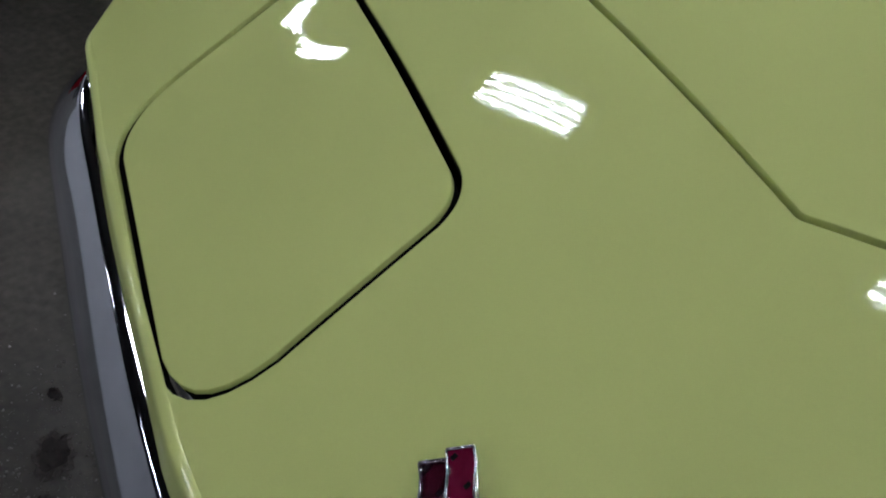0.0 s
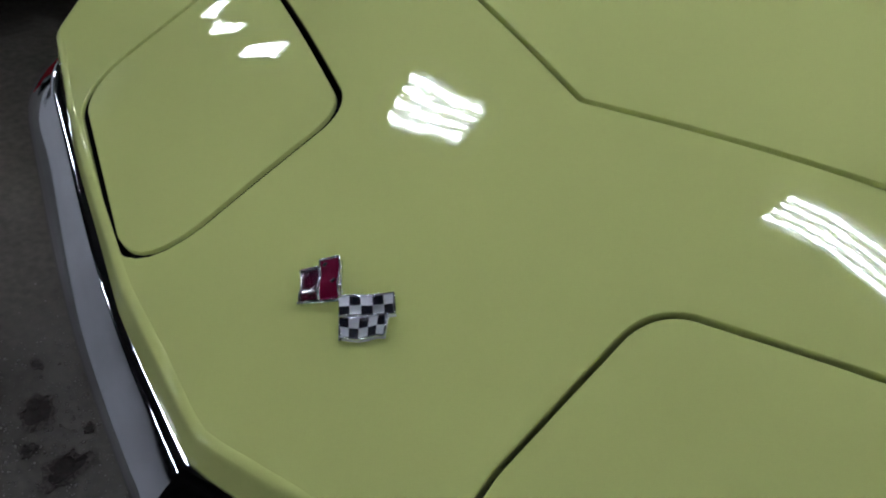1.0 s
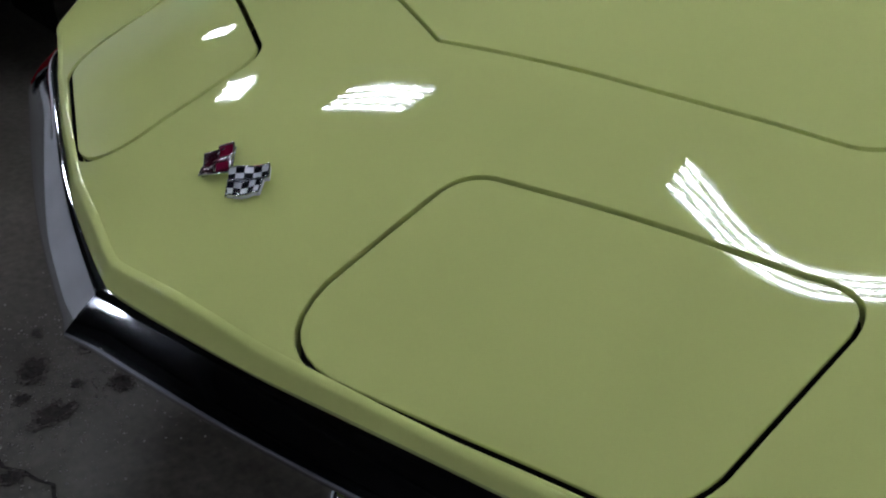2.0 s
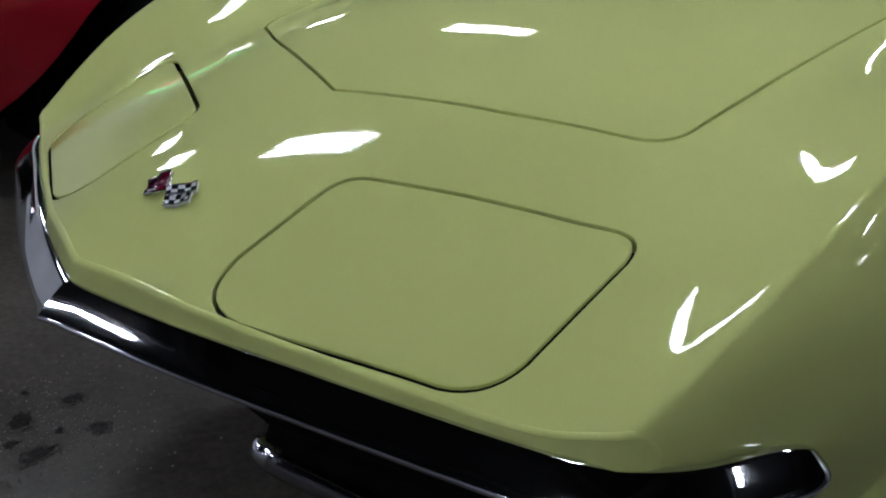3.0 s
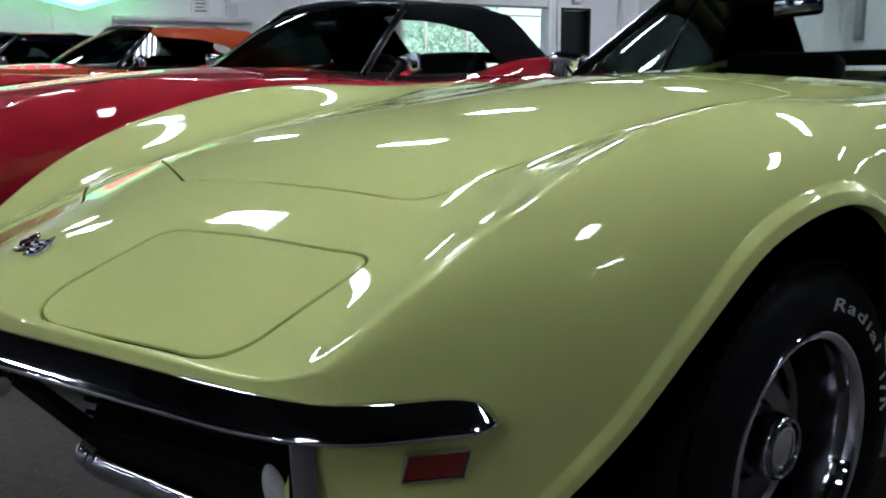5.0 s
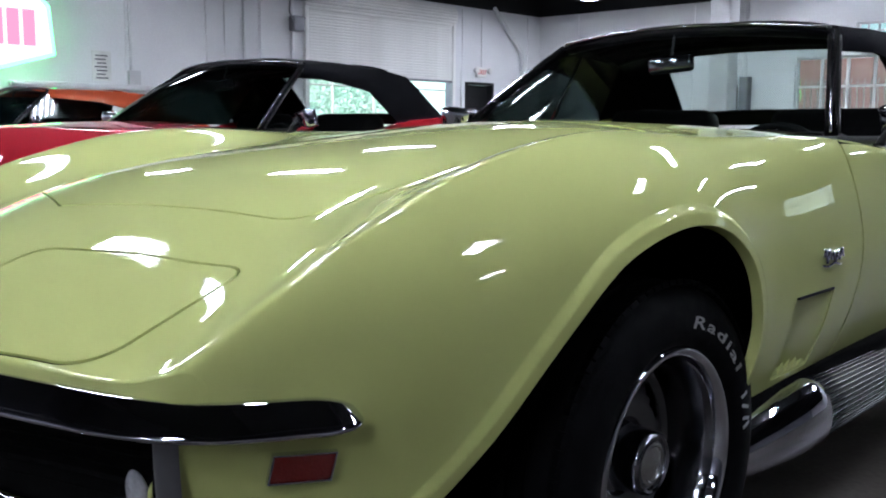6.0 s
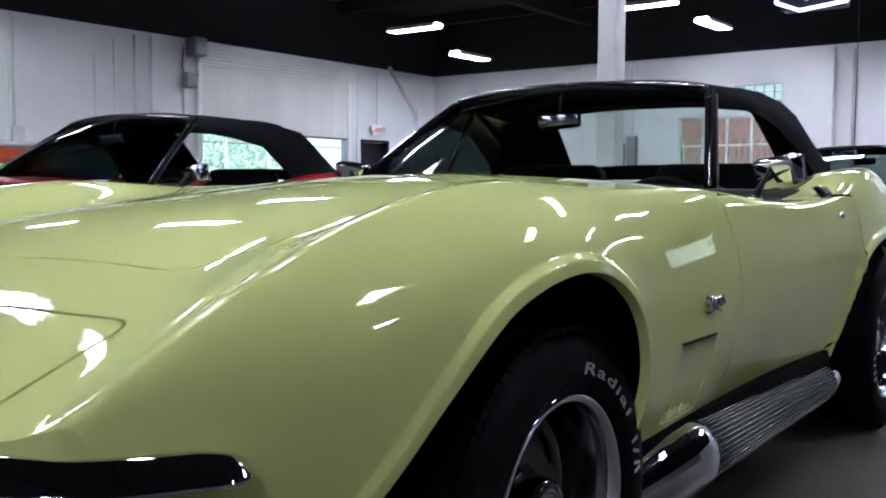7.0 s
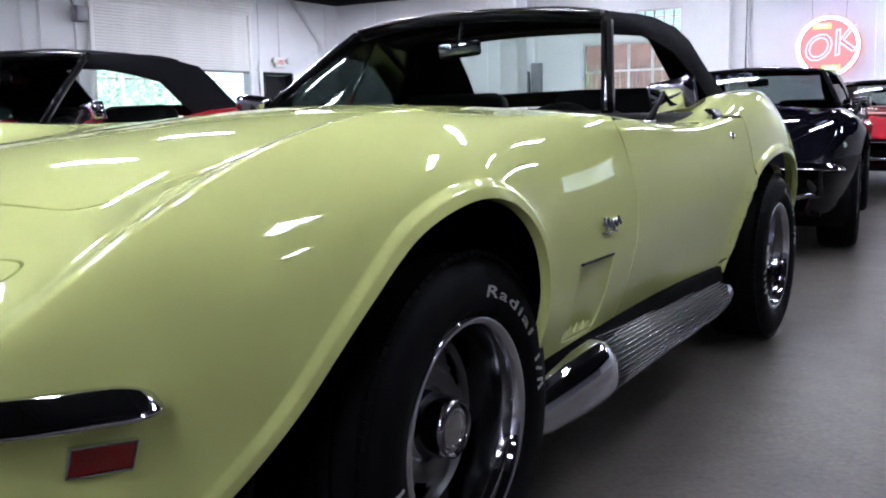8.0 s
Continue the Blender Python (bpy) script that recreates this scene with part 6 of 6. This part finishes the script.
for x, y in FIXTURES:
    if base is None:
        base = fixture(x, y, True)
    else:
        copy_thing(base, Matrix.Translation((x, y, LAMP_Z)) @ Matrix.Diagonal((0.72, 0.62, 1, 1) if x > 4 else (1, 1, 1, 1)))

for x, y, z in FIXTURES_ALONG:
    fixture(x, y, False, z)

# round lit sign that reads OK
sg = thing("neon_sign", "round lit sign with a white neon ring and the letters OK", "sign", Matrix.Identity(4))
sx, sy, sz, sr = -1.77, 18.30, 2.12, 0.58
place_s = Matrix.Translation((sx, sy, sz))
part("disc", placed(lathe_bm([(0.0, -0.02), (sr * 0.97, -0.02), (sr, 0.02), (sr, 0.12), (0.0, 0.12)], "y", 48), place_s), SIGN_PINK, sg, "pink and yellow sign face", auto=50)
part("ring", placed(lathe_bm([(sr * 0.94 + 0.027 * math.cos(a), -0.06 + 0.027 * math.sin(a)) for a in np.linspace(0, 2 * math.pi, 9)[:-1]], "y", 48, True), place_s), NEON_WHITE, sg, "white neon ring", smooth=True)
place_t = Matrix.Translation((sx, sy - 0.05, sz)) @ FACE_SOUTH @ Matrix.Rotation(radians(13), 4, "Z")
flat_text("OK", 0.66, "letters", node_mat("sign_red", (0.70, 0.10, 0.14), rough=0.5, emit=(1.0, 0.16, 0.22), power=0.45), sg, Matrix.Translation((0, 0.012, 0)) @ place_t, 0.25, 0.004)
flat_text("OK", 0.66, "letter_tube", NEON_PINK, sg, Matrix.Translation((0, -0.03, 0)) @ place_t, 0.25, 0.0, 0.016, "NONE")
for dz, dx, w in ((0.39, -0.12, 0.34), (-0.40, 0.06, 0.34)):
    part("band", box_bm(sx + dx, sy - 0.028, sz + dz, w, 0.012, 0.11, 0.004), SIGN_YELLOW, sg)
    part("bar", box_bm(sx + dx, sy - 0.05, sz + dz, w * 0.6, 0.02, 0.035, 0.008), NEON_GREEN, sg)
for s in (-1, 1):
    part("wire", tube_bm([(sx + 0.3 * s, sy, sz + sr * 0.9), (sx + 0.42 * s, sy, CEIL_Z)], 0.003, 5), BLACK, sg)

# green neon sign on the shutter wall: a pointed white board with red bars of lettering
gs = thing("neon_sign", "pointed white board with a green neon outline and red lettering bars", "sign", Matrix.Identity(4))
gy, gz = 4.25, 2.42
out = [(-1.35, 0.42), (-1.15, 0.62), (1.15, 0.62), (1.35, 0.42), (1.42, -0.34), (0.15, -0.70), (-1.42, -0.34)]
bm = bmesh.new()
vs = [bm.verts.new((WALL_A + 0.10, gy + a, gz + b)) for a, b in out]
bm.faces.new(vs)
bmesh.ops.recalc_face_normals(bm, faces=bm.faces)
part("board", solid(bm, 0.06), SIGN_LIT, gs)
part("bracket", join_bm(box_bm(WALL_A + 0.05, gy - 0.6, gz, 0.10, 0.08, 0.5), box_bm(WALL_A + 0.05, gy + 0.6, gz, 0.10, 0.08, 0.5)), GREY, gs)
pts = [(WALL_A + 0.20, gy + a * 0.97, gz + b * 0.97) for a, b in out]
part("neon_outline", tube_bm(pts + [pts[0]], 0.030, 8), NEON_GREEN, gs, "green neon outline")
for k in range(9):
    part("letter_bar", box_bm(WALL_A + 0.19, gy - 1.0 + 0.25 * k, gz + 0.06, 0.03, 0.19, 0.56, 0.01), NEON_RED, gs)

# hanging letter sign near the ceiling
hs = thing("hanging_sign", "hanging box sign with blue-white neon tubes", "sign", Matrix.Identity(4))
hx, hy, hz = -1.20, 8.4, 2.83
part("case", box_bm(hx, hy, hz, 0.62, 0.22, 0.26, 0.02), BLACK, hs, auto=50)
for a, b in (((-0.34, -0.12, -0.05), (-0.10, -0.14, -0.15)), ((-0.10, -0.14, -0.15), (0.34, -0.12, -0.10)), ((-0.34, -0.12, -0.05), (-0.30, -0.12, 0.16)), ((-0.05, -0.13, -0.05), (0.02, -0.13, 0.12)), ((0.10, -0.13, -0.05), (0.16, -0.13, 0.12)), ((0.34, -0.12, -0.10), (0.34, -0.12, 0.14))):
    part("neon_tube", tube_bm([(hx + a[0], hy + a[1], hz + a[2]), (hx + b[0], hy + b[1], hz + b[2])], 0.018, 6), NEON_BLUE, hs)
for s in (-0.28, 0.28):
    part("wire", tube_bm([(hx + s, hy, hz + 0.13), (hx + s, hy, CEIL_Z)], 0.003, 5), BLACK, hs)

SCARS = ((-0.71, -0.90, 0.026), (-0.575, -0.905, 0.026), (-0.57, -1.035, 0.034), (-0.705, -1.015, 0.034), (-0.64, -1.06, 0.014), (-0.80, -0.97, 0.012), (-0.62, -0.97, 0.010), (-0.47, -1.14, 0.022))
for k, (x, y, r) in enumerate(SCARS):
    chip(x, y, r, k)
# a thin crack and loose crumbs round the scars; the crumbs' pale colour gives glints
rnd = random.Random(8)
crack = [(-0.78 + 0.028 * k, -1.17 + 0.004 * k + 0.012 * rnd.gauss(0, 1), 0.0012) for k in range(22)]
part("crack", loft_bm([[(a, b - 0.0035, c) for a, b, c in crack], [(a, b + 0.0035, c) for a, b, c in crack]]), CHIP, floor, "dark crack")
verts, faces = [], []
for k in range(1500):
    c0 = SCARS[rnd.randrange(len(SCARS))]
    cx, cy, s = c0[0] + rnd.gauss(0, 0.09), c0[1] + rnd.gauss(0, 0.08), 0.0007 + 0.0024 * rnd.random() ** 4
    b = len(verts)
    verts += [(cx + s * math.cos(a + k), cy + s * math.sin(a + k), 0.0) for a in (0, 1.7, 3.1, 4.8)] + [(cx, cy, s * 1.1)]
    faces += [(b + i, b + (i + 1) % 4, b + 4) for i in range(4)]
tagged(part("crumbs", mesh_of("crumbs", verts, faces, CRUMB, smooth=False), None), "loose concrete crumbs on the floor, coloured pale as glints", "debris", kind="stuff")

# ---------------------------------------------------------------- the cars
sports_car("glossy yellow convertible with a raised black soft top, on concrete", Matrix.Identity(4), YELLOW, 0.022, FABRIC, "raised black cloth soft top", VINYL, fine=True, group="parked sports cars")
sports_car("dark red convertible with a raised black soft top and dark seats", Matrix.Translation((-2.58, 1.70, 0)) @ Matrix.Rotation(radians(2.5), 4, "Z") @ Matrix.Translation((0, -1.7, 0)), RED, 0.07, FABRIC, "raised black cloth soft top", VINYL, group="parked sports cars")
sports_car("orange coupe with a painted hard roof", Matrix.Translation((-6.75, 0.68, 0)), ORANGE, 0.09, ORANGE, "painted hard roof", VINYL, group="parked sports cars")
sports_car("pale silver coupe beside the orange car", Matrix.Translation((-9.6, 0.5, 0)), SILVER, 0.10, BLACK_PAINT, "black roof", VINYL, group="parked sports cars")
sports_car("glossy black coupe with chrome bumper behind the yellow car", Matrix.Translation((0.69, 5.38, 0)) @ Matrix.Rotation(radians(6.5), 4, "Z") @ Matrix.Translation((-0.815, 0, 0)), BLACK_PAINT, 0.07, BLACK_PAINT, "black hard roof", VINYL, group="parked sports cars")
sports_car("dark red coupe with a white roof panel parked further back", Matrix.Translation((0.05, 10.1, 0)), RED, 0.10, WHITE_CAR, "white roof panel", VINYL, group="parked sports cars")
sports_car("pale silver car parked at the back", Matrix.Translation((0.95, 14.6, 0)), SILVER, 0.10, BLUE, "blue roof", VINYL, group="parked sports cars")
